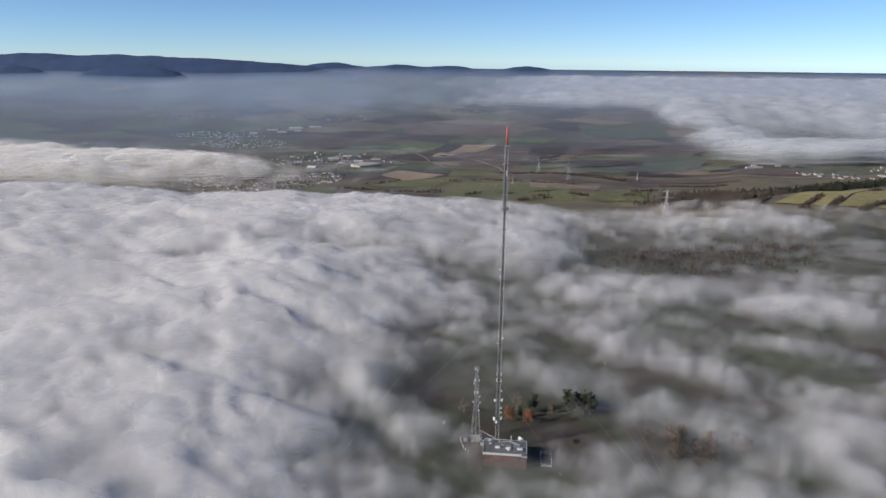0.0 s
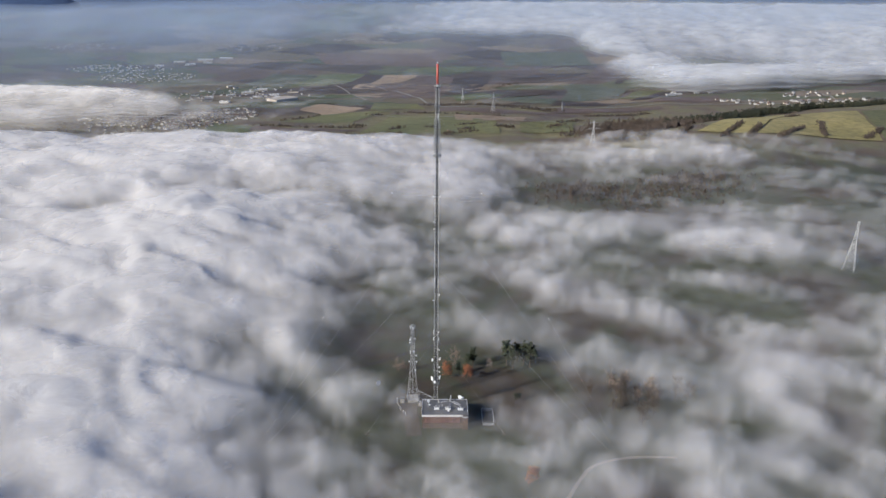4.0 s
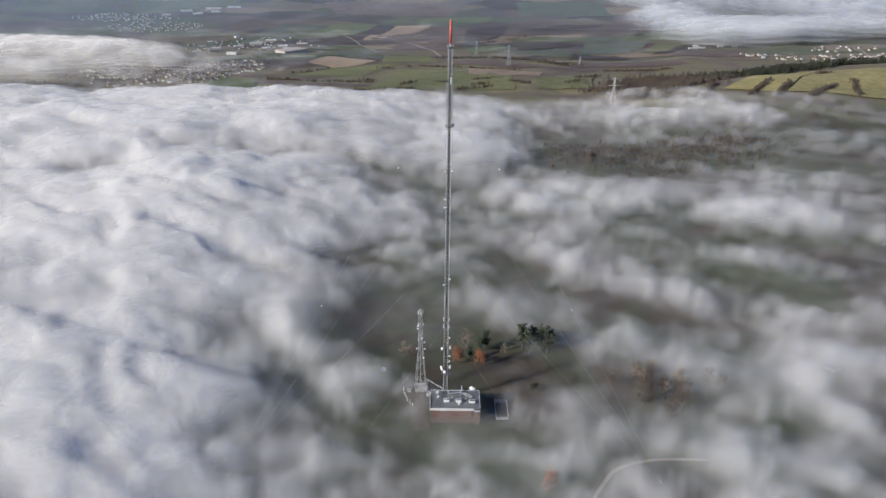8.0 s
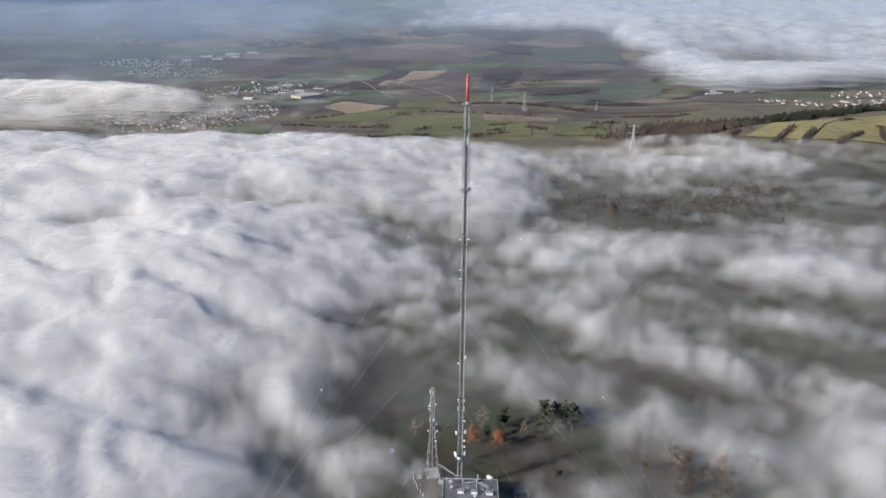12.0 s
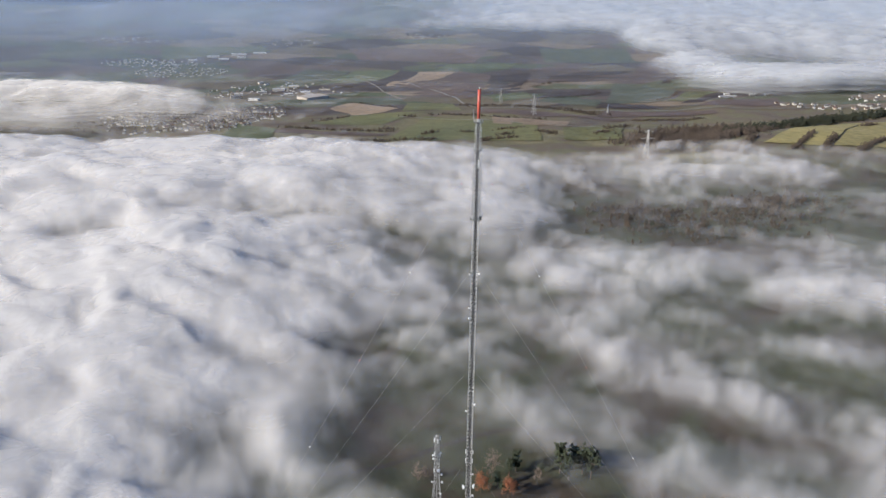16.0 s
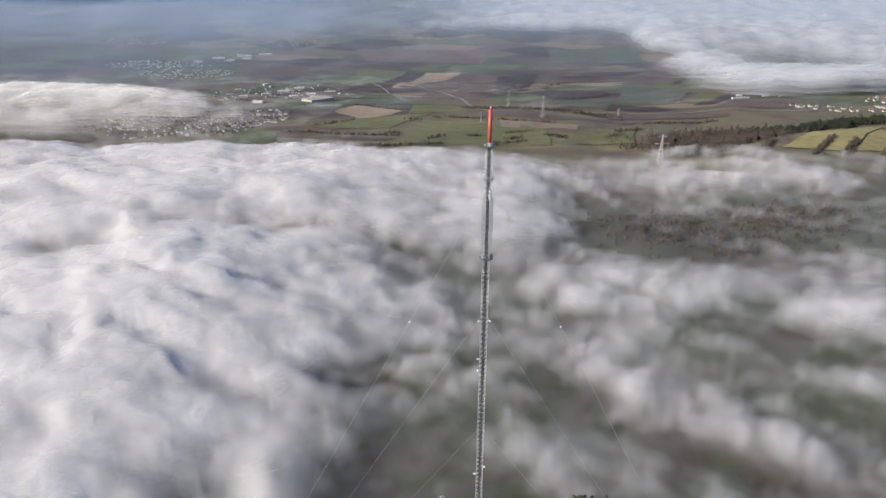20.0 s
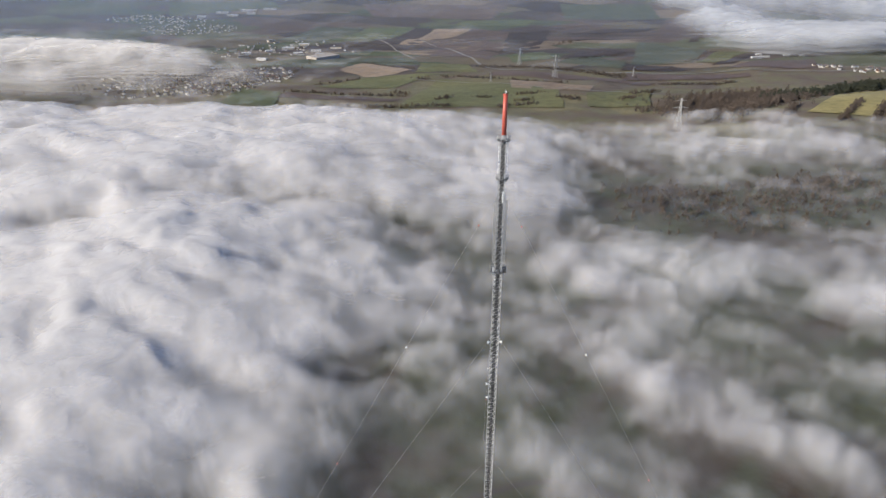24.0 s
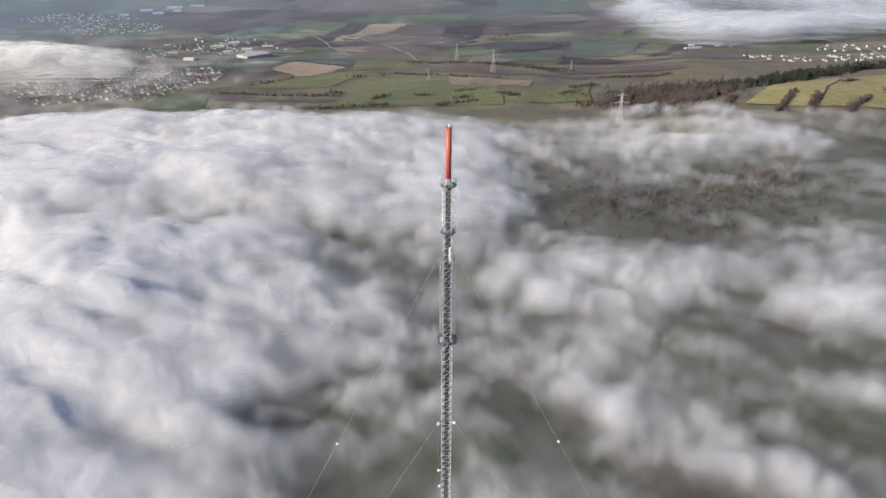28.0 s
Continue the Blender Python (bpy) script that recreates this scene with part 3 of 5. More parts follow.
def town_cover(X, Y):
    wx, wy = drift(X, Y, 200, 70, 301)
    mid = np.interp(wx, [-2200, -1250, -950, -650], [1980, 1680, 1560, 1420])
    d = 1.35 * np.exp(-(np.maximum(wx + 900, 0) / 250) ** 2 - ((wy - mid) / np.interp(wx, [-2000, -1200, -600], [420, 280, 150])) ** 2)
    shelf = 0.75 * np.exp(-(np.maximum(wx + 720, 0) / 150) ** 2 - ((wy - 880) / 110) ** 2)
    veil = 0.34 * np.exp(-((wx + 690) / 230) ** 2 - ((wy - 1180) / 240) ** 2)
    return d + shelf + veil + (0.28 * fbm(wx, wy, 140, 321, 5, 0.6) + 0.25 * heaps(wx, wy, 130, 331)) * step(0.02, 0.3, d + shelf + veil)


def town_top(X, Y):
    wx, wy = drift(X, Y, 200, 70, 301)
    return 12 + 34 * np.clip(town_cover(X, Y), 0, 1.2) + 28 * heaps(wx, wy, 130, 331)


fog_body("fog_bank", np.arange(-2900, -300, 17.0), np.arange(760, 2500, 15.0), 6, town_cover, town_top, 0.7, town_mat, "bright fog bank drifting over the edge of a town", "town fog layers")
fog_body("cloud_sea", np.arange(-2400, 4400, 30.0), np.arange(1250, 4620, 24.0), 4, sea_cover, sea_top, 0.4, bank_mat, "bright sea of low cloud filling the far valley", "far cloud layers")

# sheets added over the land; opacity set by distance to imitate aerial haze
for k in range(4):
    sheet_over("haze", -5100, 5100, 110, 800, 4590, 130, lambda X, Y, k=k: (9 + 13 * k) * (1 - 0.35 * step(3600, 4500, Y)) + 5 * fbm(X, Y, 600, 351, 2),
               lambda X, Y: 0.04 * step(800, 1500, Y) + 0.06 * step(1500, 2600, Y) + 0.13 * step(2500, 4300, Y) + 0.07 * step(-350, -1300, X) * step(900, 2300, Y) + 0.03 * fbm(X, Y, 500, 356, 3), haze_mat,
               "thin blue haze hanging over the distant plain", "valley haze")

# one more haze sheet, added to pale the foot of the far hills
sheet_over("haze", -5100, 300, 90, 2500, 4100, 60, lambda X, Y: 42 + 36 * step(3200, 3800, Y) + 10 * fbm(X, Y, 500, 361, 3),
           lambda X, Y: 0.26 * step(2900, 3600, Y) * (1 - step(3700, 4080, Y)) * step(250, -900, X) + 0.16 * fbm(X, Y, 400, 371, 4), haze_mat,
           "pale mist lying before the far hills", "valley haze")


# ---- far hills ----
# forest colour with the blue of distant haze mixed into it
hill_mat = surface("hazed_far_forest", [(0.3, (0.02, 0.042, 0.1)), (0.7, (0.03, 0.06, 0.135))], 0.004, 0.02, 0.95, 0.0, 0.0, 0.15)


def far_hill(name, x0, x1, y0, depth, crest, label):
    """A wooded hill range with its crest along y0; crest gives its height by x."""
    xs, ys = np.linspace(x0, x1, 160), np.linspace(y0 - depth, min(y0 + depth, 4880), 30)
    X, Y = np.meshgrid(xs, ys)
    prof = crest(X) + 4 * fbm(X, Y, 150, 401, 4)
    base = ground(X, np.minimum(Y, 4720))
    z = base - 14 + np.maximum(prof - base + 14, 0) * np.exp(-((Y - y0) / (0.5 * depth)) ** 2) + 5 * fbm(X, Y, 120, 411, 4)
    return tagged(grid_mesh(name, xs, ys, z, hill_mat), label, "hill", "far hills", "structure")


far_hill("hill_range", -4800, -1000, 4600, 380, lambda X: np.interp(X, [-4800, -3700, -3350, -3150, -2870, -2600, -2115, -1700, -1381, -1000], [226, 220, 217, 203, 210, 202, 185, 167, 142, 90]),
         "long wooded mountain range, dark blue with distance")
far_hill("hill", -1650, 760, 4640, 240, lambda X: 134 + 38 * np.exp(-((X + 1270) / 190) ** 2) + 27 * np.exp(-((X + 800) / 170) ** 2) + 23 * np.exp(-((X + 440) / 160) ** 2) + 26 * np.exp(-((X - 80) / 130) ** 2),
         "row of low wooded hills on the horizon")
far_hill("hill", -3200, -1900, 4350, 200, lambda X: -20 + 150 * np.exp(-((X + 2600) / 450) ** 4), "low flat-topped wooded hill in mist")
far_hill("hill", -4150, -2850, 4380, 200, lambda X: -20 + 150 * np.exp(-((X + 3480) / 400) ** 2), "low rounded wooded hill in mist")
far_hill("hill_range", 200, 4700, 4690, 160, lambda X: 132 + 4 * np.sin(X / 300), "flat ridge along the horizon, blue with distance")


# ---- guyed mast ----
mast = thing("guyed_mast", (0, 0, 0), "tall galvanised steel lattice radio mast with red antenna cylinder on top", "mast")
GUY = [radians(a) for a in (210.5, -31.0, 90.0)]
Z0, Z1, Z2, Z3, ZT = 0.6, 123.6, 143.6, 152.0, 160.8


def leg_at(k, radius, z):
    return Vector((math.cos(GUY[k]) * radius, math.sin(GUY[k]) * radius, z))


def lattice(z0, z1, radius, bay, leg_r, brace_r, first_face_label=""):
    for k in range(3):
        b = bm_of()
        bar(b, leg_at(k, radius, z0), leg_at(k, radius, z1), leg_r, 8)
        part("leg", b, galv, mast)
    n = max(1, round((z1 - z0) / bay))
    h = (z1 - z0) / n
    for k in range(3):
        j = (k + 1) % 3
        diag, flat = bm_of(), bm_of()
        bar(diag, leg_at(k, radius, 0), leg_at(j, radius, h), brace_r, 5)
        bar(flat, leg_at(k, radius, 0), leg_at(j, radius, 0), brace_r * 0.9, 5)
        d0 = part("brace", diag, galv, mast)
        f0 = part("crossbar", flat, galv, mast)
        d0.location.z = f0.location.z = z0
        for i in range(1, n):
            share("brace", d0.data, Matrix.Translation((0, 0, z0 + i * h)), mast)
            share("crossbar", f0.data, Matrix.Translation((0, 0, z0 + i * h)), mast)


lattice(Z0, Z1, 1.0, 1.45, 0.072, 0.046)
lattice(Z1, Z2, 0.80, 1.2, 0.08, 0.048)
lattice(Z2, Z3, 0.62, 1.0, 0.075, 0.042)

for k in range(6):
    b = bm_of()
    bar(b, (-0.3 + 0.12 * k, 0.08 * (k % 2), 0.6), (-0.3 + 0.12 * k, 0.08 * (k % 2), Z3), 0.10, 6)
    part("feeder_cable", b, dark_steel, mast, "black feeder cable running up inside the mast")
rs = np.random.RandomState(71)
for i in range(34):
    z = Z1 + 1.5 + (Z3 - Z1 - 2.5) * i / 34 + 0.3 * rs.rand()
    w, h = 0.18 + 0.2 * rs.rand(), 0.25 + 0.45 * rs.rand()
    x, y = rs.uniform(-0.3, 0.3), rs.uniform(-0.25, 0.25)
    b = bm_of()
    box(b, x - w / 2, x + w / 2, y - 0.12, y + 0.12, z, z + h, 0.02)
    part("junction_box", b, (dark_steel, dark_steel, grating, grey_panel)[i % 4], mast, "small cable junction box inside the mast")
for k in range(3):
    b = bm_of()
    c = (leg_at(k, 0.55, 0) + leg_at((k + 1) % 3, 0.55, 0)) / 2
    for s in (-0.09, 0, 0.09):
        t = (leg_at(k, 1, 0) - leg_at((k + 1) % 3, 1, 0)).normalized() * s
        bar(b, (c + t) + Vector((0, 0, Z1 + 0.6)), (c + t) + Vector((0, 0, Z3 - 0.5)), 0.045, 5)
    part("cable_bundle", b, dark_steel, mast, "black antenna cables strapped to the lattice")
b = bm_of()
for x in (-0.2, 0.2):
    bar(b, (x, 0.32, 0.6), (x, 0.32, Z3), 0.025, 5)
for i in range(int(Z3 / 0.45)):
    bar(b, (-0.2, 0.32, 1 + i * 0.45), (0.2, 0.32, 1 + i * 0.45), 0.015, 4)
part("ladder", b, galv, mast, "climbing ladder inside the lattice")

# red cylinder
b = bm_of()
bmesh.ops.create_cone(b, cap_ends=True, segments=28, radius1=0.44, radius2=0.44, depth=ZT - Z3 - 0.9, matrix=Matrix.Translation((0, 0, (ZT + Z3 + 0.9) / 2)))
bmesh.ops.bevel(b, geom=[e for e in b.edges if abs(e.verts[0].co.z - e.verts[1].co.z) < 0.01], offset=0.06, segments=2, affect="EDGES")
cyl = part("antenna_cylinder", b, red_paint, mast, "red fibreglass antenna cylinder", True)
for z in (Z3 + 0.95, Z3 + 3.1, Z3 + 5.4, ZT - 0.25):
    b = bm_of()
    bmesh.ops.create_cone(b, cap_ends=True, segments=28, radius1=0.47, radius2=0.47, depth=0.09, matrix=Matrix.Translation((0, 0, z)))
    part("flange", b, red_paint, cyl)
b = bm_of()
bar(b, (0, 0, Z3), (0, 0, Z3 + 0.95), 0.34, 16)
for k in range(6):
    a = k * math.pi / 3
    bar(b, (0.42 * math.cos(a), 0.42 * math.sin(a), Z3), (0.36 * math.cos(a), 0.36 * math.sin(a), Z3 + 0.9), 0.05, 6)
part("cylinder_base", b, grey_panel, mast, "pale steel collar under the cylinder")
b = bm_of()
ring(b, (0, 0, ZT + 0.12), 0.58, 0.03, 18)
for k in range(4):
    a = k * math.pi / 2 + 0.4
    bar(b, (0, 0, ZT + 0.05), (0.62 * math.cos(a), 0.62 * math.sin(a), ZT + 0.12), 0.03, 5)
part("top_ring", b, dark_steel, mast, "dark steel ring on the mast head")
b = bm_of()
bmesh.ops.create_uvsphere(b, u_segments=12, v_segments=8, radius=0.17, matrix=Matrix.Translation((0.05, -0.05, ZT + 0.38)))
bar(b, (0.05, -0.05, ZT), (0.05, -0.05, ZT + 0.3), 0.07, 8)
part("obstruction_light", b, white_paint, mast, "pale obstruction light", True)
b = bm_of()
bar(b, (-0.1, 0.1, ZT), (-0.1, 0.1, ZT + 0.9), 0.02, 5)
part("lightning_rod", b, galv, mast)


def platform(z, radius, sides, rail, turn=0.0, ring_w=0.5, name="platform"):
    """A walkway round the mast, with a grating deck, struts and a guard rail."""
    b = bm_of()
    inner = radius - ring_w
    vs = []
    for zz in (0, 0.1):
        for rr in (inner, radius):
            vs.append([b.verts.new((rr * math.cos(turn + 2 * math.pi * k / sides), rr * math.sin(turn + 2 * math.pi * k / sides), zz)) for k in range(sides)])
    for k in range(sides):
        j = (k + 1) % sides
        b.faces.new((vs[2][k], vs[3][k], vs[3][j], vs[2][j]))
        b.faces.new((vs[0][j], vs[1][j], vs[1][k], vs[0][k]))
        b.faces.new((vs[1][k], vs[1][j], vs[3][j], vs[3][k]))
        b.faces.new((vs[0][j], vs[0][k], vs[2][k], vs[2][j]))
    deck = part(name, b, grating, mast, "grey steel grating walkway")
    deck.location.z = z
    for hgt in (0.55, rail):
        b = bm_of()
        ring(b, (0, 0, hgt), radius - 0.03, 0.032, sides)
        if turn:
            bmesh.ops.rotate(b, cent=(0, 0, 0), matrix=Matrix.Rotation(turn, 3, "Z"), verts=b.verts)
        part("guard_rail", b, galv, deck)
    post = bm_of()
    bar(post, (0, 0, 0.1), (0, 0, rail), 0.028, 5)
    me = None
    for k in range(sides if sides > 8 else sides * 2):
        n = sides if sides > 8 else sides * 2
        a = turn + 2 * math.pi * k / n
        rr = (radius - 0.03) * (1 if sides > 8 or k % 2 == 0 else math.cos(math.pi / sides))
        m = Matrix.Translation((rr * math.cos(a), rr * math.sin(a), 0))
        if me is None:
            p0 = part("rail_post", post, galv, deck)
            p0.matrix_basis, me = m, p0.data
        else:
            share("rail_post", me, m, deck)
    b = bm_of()
    bar(b, (0.55, 0, -1.3), (radius - 0.1, 0, 0), 0.045, 5)
    s0 = part("strut", b, galv, deck)
    for k in range(3):
        m = Matrix.Rotation(GUY[k], 4, "Z")
        if k == 0:
            s0.matrix_basis = m
        else:
            share("strut", s0.data, m, deck)
    return deck


platform(Z3 - 0.2, 1.32, 20, 0.8)
platform(Z2 + 0.4, 1.28, 20, 0.8)
deck3 = platform(Z1 + 0.2, 1.95, 6, 1.1, radians(30), 0.85)
b = bm_of()
box(b, 0.95, 1.6, -1.0, 0.1, 0.12, 0.95, 0.04)
part("equipment_cabinet", b, dark_steel, deck3, "dark equipment cabinets on the walkway")
b = bm_of()
box(b, -1.2, -0.85, -1.1, -0.8, 0.12, 1.2, 0.03)
part("equipment_cabinet", b, grey_panel, deck3)


# antennas on the upper mast
def dipole_panel(h, w, rungs):
    """A tall frame with short dipole rungs standing out from it."""
    b = bm_of()
    for x in (-w / 2, w / 2):
        bar(b, (x, 0, 0), (x, 0, h), 0.046, 5)
    for i in range(rungs):
        z = h * (i + 0.5) / rungs
        bar(b, (-w / 2 - 0.08, 0, z), (w / 2 + 0.08, 0, z), 0.032, 4)
        bar(b, (-w / 2, -0.26, z), (-w / 2, 0, z), 0.026, 4)
        bar(b, (w / 2, -0.26, z), (w / 2, 0, z), 0.026, 4)
        bar(b, (-w / 2, -0.26, z - 0.15), (-w / 2, -0.26, z + 0.15), 0.034, 4)
        bar(b, (w / 2, -0.26, z - 0.15), (w / 2, -0.26, z + 0.15), 0.034, 4)
    bar(b, (0, 0.55, 0.3), (0, 0, 0.3), 0.03, 4)
    bar(b, (0, 0.55, h - 0.3), (0, 0, h - 0.3), 0.03, 4)
    return b


first = None
for lev in range(4):
    for k in range(4):
        a = radians(45 + 90 * k)
        m = Matrix.Translation((1.32 * math.cos(a), 1.32 * math.sin(a), Z1 + 2.2 + lev * 3.4)) @ Matrix.Rotation(a + math.pi / 2, 4, "Z")
        if first is None:
            first = part("dipole_antenna", dipole_panel(3.3, 0.6, 8), dull_galv, mast, "weathered grey dipole antenna frame")
            first.matrix_basis = m
        else:
            share("dipole_antenna", first.data, m, mast)
first = None
for lev in range(7):
    for k in range(2):
        s = -1 if k else 1
        m = Matrix.Translation((s * 0.84, -0.1, Z2 + 1.35 + lev * 0.86)) @ Matrix.Rotation(s * math.pi / 2, 4, "Z")
        if first is None:
            b = bm_of()
            box(b, -0.15, 0.15, -0.10, 0.0, 0.0, 0.36, 0.03)
            box(b, -0.05, 0.05, -0.06, 0.0, 0.36, 0.7, 0.02)
            bar(b, (0, 0, 0.3), (0, 0.35, 0.3), 0.03, 5)
            first = part("panel_antenna", b, white_paint, mast, "small pale panel antenna")
            first.matrix_basis = m
        else:
            share("panel_antenna", first.data, m, mast)
first = None
for x, y, z, h in ((0.28, -0.75, Z2 - 4.4, 2.4), (0.7, 0.3, Z1 + 16.2, 1.1)):
    b = bm_of()
    box(b, x - 0.13, x + 0.13, y - 0.1, y + 0.06, z, z + h, 0.03)
    part("panel_antenna", b, white_paint, mast, "long white sector antenna")


def dish(bm, radius, depth=0.25):
    """A drum dish that looks along -y."""
    m = Matrix.Rotation(math.pi / 2, 4, "X")
    bmesh.ops.create_cone(bm, cap_ends=True, segments=20, radius1=radius * 0.35, radius2=radius, depth=depth, matrix=Matrix.Translation((0, -depth / 2, 0)) @ m)
    bmesh.ops.create_cone(bm, cap_ends=True, segments=20, radius1=radius, radius2=radius, depth=depth, matrix=Matrix.Translation((0, -depth * 1.5, 0)) @ m)
    bar(bm, (0, 0, -radius * 0.4), (0, 0.45, -radius * 0.4), 0.05, 5)
    bar(bm, (0, 0, radius * 0.4), (0, 0.45, radius * 0.4), 0.05, 5)


for a, z, r, out in ((205, 18.2, 1.05, 1.6), (-15, 18.6, 0.95, 1.5), (250, 17.0, 0.6, 1.4), (200, 28.0, 0.75, 1.45), (-15, 28.4, 0.8, 1.5), (20, 23.5, 0.45, 1.3),
                     (-15, 21.6, 0.4, 1.3), (185, 58.0, 0.3, 1.15), (-20, 106.6, 0.28, 1.2), (200, 106.4, 0.28, 1.2), (215, 92.0, 0.25, 1.15), (-5, 33.0, 0.3, 1.1), (180, 95.0, 0.25, 1.1), (-30, 61.0, 0.3, 1.15)):
    b = bm_of()
    dish(b, r)
    d = part("dish_antenna", b, white_paint, mast, "white drum dish antenna", False)
    d.matrix_basis = Matrix.Translation((out * math.cos(radians(a)), out * math.sin(radians(a)), z)) @ Matrix.Rotation(radians(a + 90), 4, "Z")
for z in (38.0, 41.5):
    for a in (200, -20):
        b = bm_of()
        box(b, -0.14, 0.14, -0.12, 0.0, 0, 1.6, 0.03)
        bar(b, (0, 0, 0.4), (0, 0.3, 0.4), 0.03, 5)
        p = part("panel_antenna", b, white_paint, mast)
        p.matrix_basis = Matrix.Translation((1.2 * math.cos(radians(a)), 1.2 * math.sin(radians(a)), z)) @ Matrix.Rotation(radians(a + 90), 4, "Z")
platform(15.4, 2.0, 6, 1.0, radians(30), 0.8)
for z in (107.4, 73.0, 38.0):
    b = bm_of()
    for k in range(3):
        bar(b, leg_at(k, 1.25, z), leg_at((k + 1) % 3, 1.25, z), 0.05, 6)
        bar(b, leg_at(k, 0.9, z), leg_at(k, 1.35, z), 0.07, 6)
    part("guy_collar", b, galv, mast, "steel guy attachment collar")
b = bm_of()
box(b, -1.8, 1.8, -1.8, 1.8, -0.6, 0.55, 0.08)
part("foundation", b, concrete, mast, "concrete mast foundation")

# guy wires with marker balls
ANCHOR = {141.0: 95.5, 107.4: 95.5, 73.0: 95.5, 38.0: 36.0}
for k in range(3):
    for z, reach in ANCHOR.items():
        end = Vector((math.cos(GUY[k]) * reach, math.sin(GUY[k]) * reach, 0))
        end.z = level(end.x, end.y) + 0.4
        start = leg_at(k, 0.9 if z > 120 else 1.3, z)
        guy = thing("guy_wire", start, "thin grey steel guy wire with marker balls" if z > 140 else "thin grey steel guy wire", "guy wire", "mast guy wires")
        b = bm_of()
        bar(b, (0, 0, 0), end - start, 0.020, 6)
        part("cable", b, wire_mat, guy)
        b = bm_of()
        bar(b, end - start - (end - start).normalized() * 1.6, end - start, 0.07, 6)
        part("turnbuckle", b, galv, guy)
        if z > 140:
            for i in range(5):
                f = (5.0 + 16.2 * i - 0.9) / (reach - 0.9)
                b = bm_of()
                bmesh.ops.create_uvsphere(b, u_segments=12, v_segments=8, radius=0.18 if i % 2 == 0 else 0.22, matrix=Matrix.Translation((end - start) * f))
                part("marker_ball", b, ball_red if i % 2 == 0 else white_paint, guy, "red marker ball" if i % 2 == 0 else "white marker ball", True)
for k in range(3):
    for reach in (95.5, 36.0):
        p = Vector((math.cos(GUY[k]) * reach, math.sin(GUY[k]) * reach, 0))
        p.z = level(p.x, p.y)
        an = thing("guy_anchor", p, "concrete guy anchor block in the grass", "anchor block", "guy anchors", GUY[k])
        b = bm_of()
        box(b, -0.8, 0.8, -0.5, 0.5, -0.5, 0.35, 0.08)
        part("block", b, dirt, an, "mossy dark concrete block")


# ---- lesser tower ----
tower = thing("lattice_tower", (-11.1, 9.5, 0), "square galvanised steel lattice tower hung with dishes and panels", "tower", turn=radians(12))


def tower_half(z):
    return float(np.interp(z, [1.2, 22.0, 41.0], [2.3, 0.85, 0.62]))


def corner(k, z):
    w = tower_half(z)
    return Vector(((1, 1, -1, -1)[k] * w, (1, -1, -1, 1)[k] * w, z))


b = bm_of()
box(b, -2.7, 2.7, -2.7, 2.7, -0.5, 1.25, 0.1)
part("plinth", b, concrete, tower, "pale concrete plinth")
zs = [1.2 + (22 - 1.2) * (i / 8) ** 0.9 for i in range(9)] + [22 + 19.0 * i / 12 for i in range(1, 13)]
for k in range(4):
    b = bm_of()
    bar(b, corner(k, 1.2), corner(k, 22), 0.10, 6)
    bar(b, corner(k, 22), corner(k, 41.0), 0.08, 6)
    part("leg", b, dull_galv, tower)
    j = (k + 1) % 4
    for i in range(len(zs) - 1):
        b = bm_of()
        if i % 2:
            bar(b, corner(k, zs[i]), corner(j, zs[i + 1]), 0.05, 5)
        else:
            bar(b, corner(j, zs[i]), corner(k, zs[i + 1]), 0.05, 5)
        part("brace", b, dull_galv, tower)
        b = bm_of()
        bar(b, corner(k, zs[i + 1]), corner(j, zs[i + 1]), 0.045, 5)
        part("crossbar", b, dull_galv, tower)
b = bm_of()
for x in (-0.2, 0.2):
    bar(b, (x, 0.4, 1.2), (x, 0.4, 40.6), 0.03, 5)
for i in range(86):
    bar(b, (-0.2, 0.4, 1.6 + i * 0.45), (0.2, 0.4, 1.6 + i * 0.45), 0.016, 4)
bar(b, (0, 0.2, 1.2), (0, 0.2, 40.6), 0.09, 6)
part("ladder", b, dull_galv, tower)
for a, z, r, out in ((-80, 27.5, 0.55, 1.2), (180, 33.0, 0.35, 1.1), (10, 33.4, 0.35, 1.1), (-10, 24.5, 0.45, 1.4), (175, 21.5, 0.4, 1.5), (0, 21.0, 0.5, 1.6), (-60, 17.5, 0.4, 1.7), (190, 31.8, 0.35, 1.1)):
    b = bm_of()
    dish(b, r)
    d = part("dish_antenna", b, white_paint, tower, "white drum dish antenna")
    d.matrix_basis = Matrix.Translation((out * math.cos(radians(a)), out * math.sin(radians(a)), z)) @ Matrix.Rotation(radians(a + 90), 4, "Z")
for a, z in ((200, 38.9), (-20, 39.1), (90, 38.8), (-90, 38.7), (200, 33.0), (-20, 32.6), (190, 25.8), (-15, 19.0)):
    b = bm_of()
    box(b, -0.16, 0.16, -0.16, 0.0, 0, 1.7, 0.03)
    bar(b, (0, 0, 0.5), (0, 0.4, 0.5), 0.03, 5)
    p = part("panel_antenna", b, white_paint, tower, "pale sector antenna")
    p.matrix_basis = Matrix.Translation((1.05 * math.cos(radians(a)), 1.05 * math.sin(radians(a)), z)) @ Matrix.Rotation(radians(a + 90), 4, "Z")
for z in (40.4, 33.6):
    b = bm_of()
    ring(b, (0, 0, z), 1.1, 0.04, 16)
    ring(b, (0, 0, z - 0.7), 1.1, 0.04, 16)
    for k in range(4):
        bar(b, corner(k, z - 0.7), corner(k, z - 0.7) * 1.25 + Vector((0, 0, -0.25 * (z - 0.7))), 0.04, 5)
    part("antenna_ring", b, dull_galv, tower)


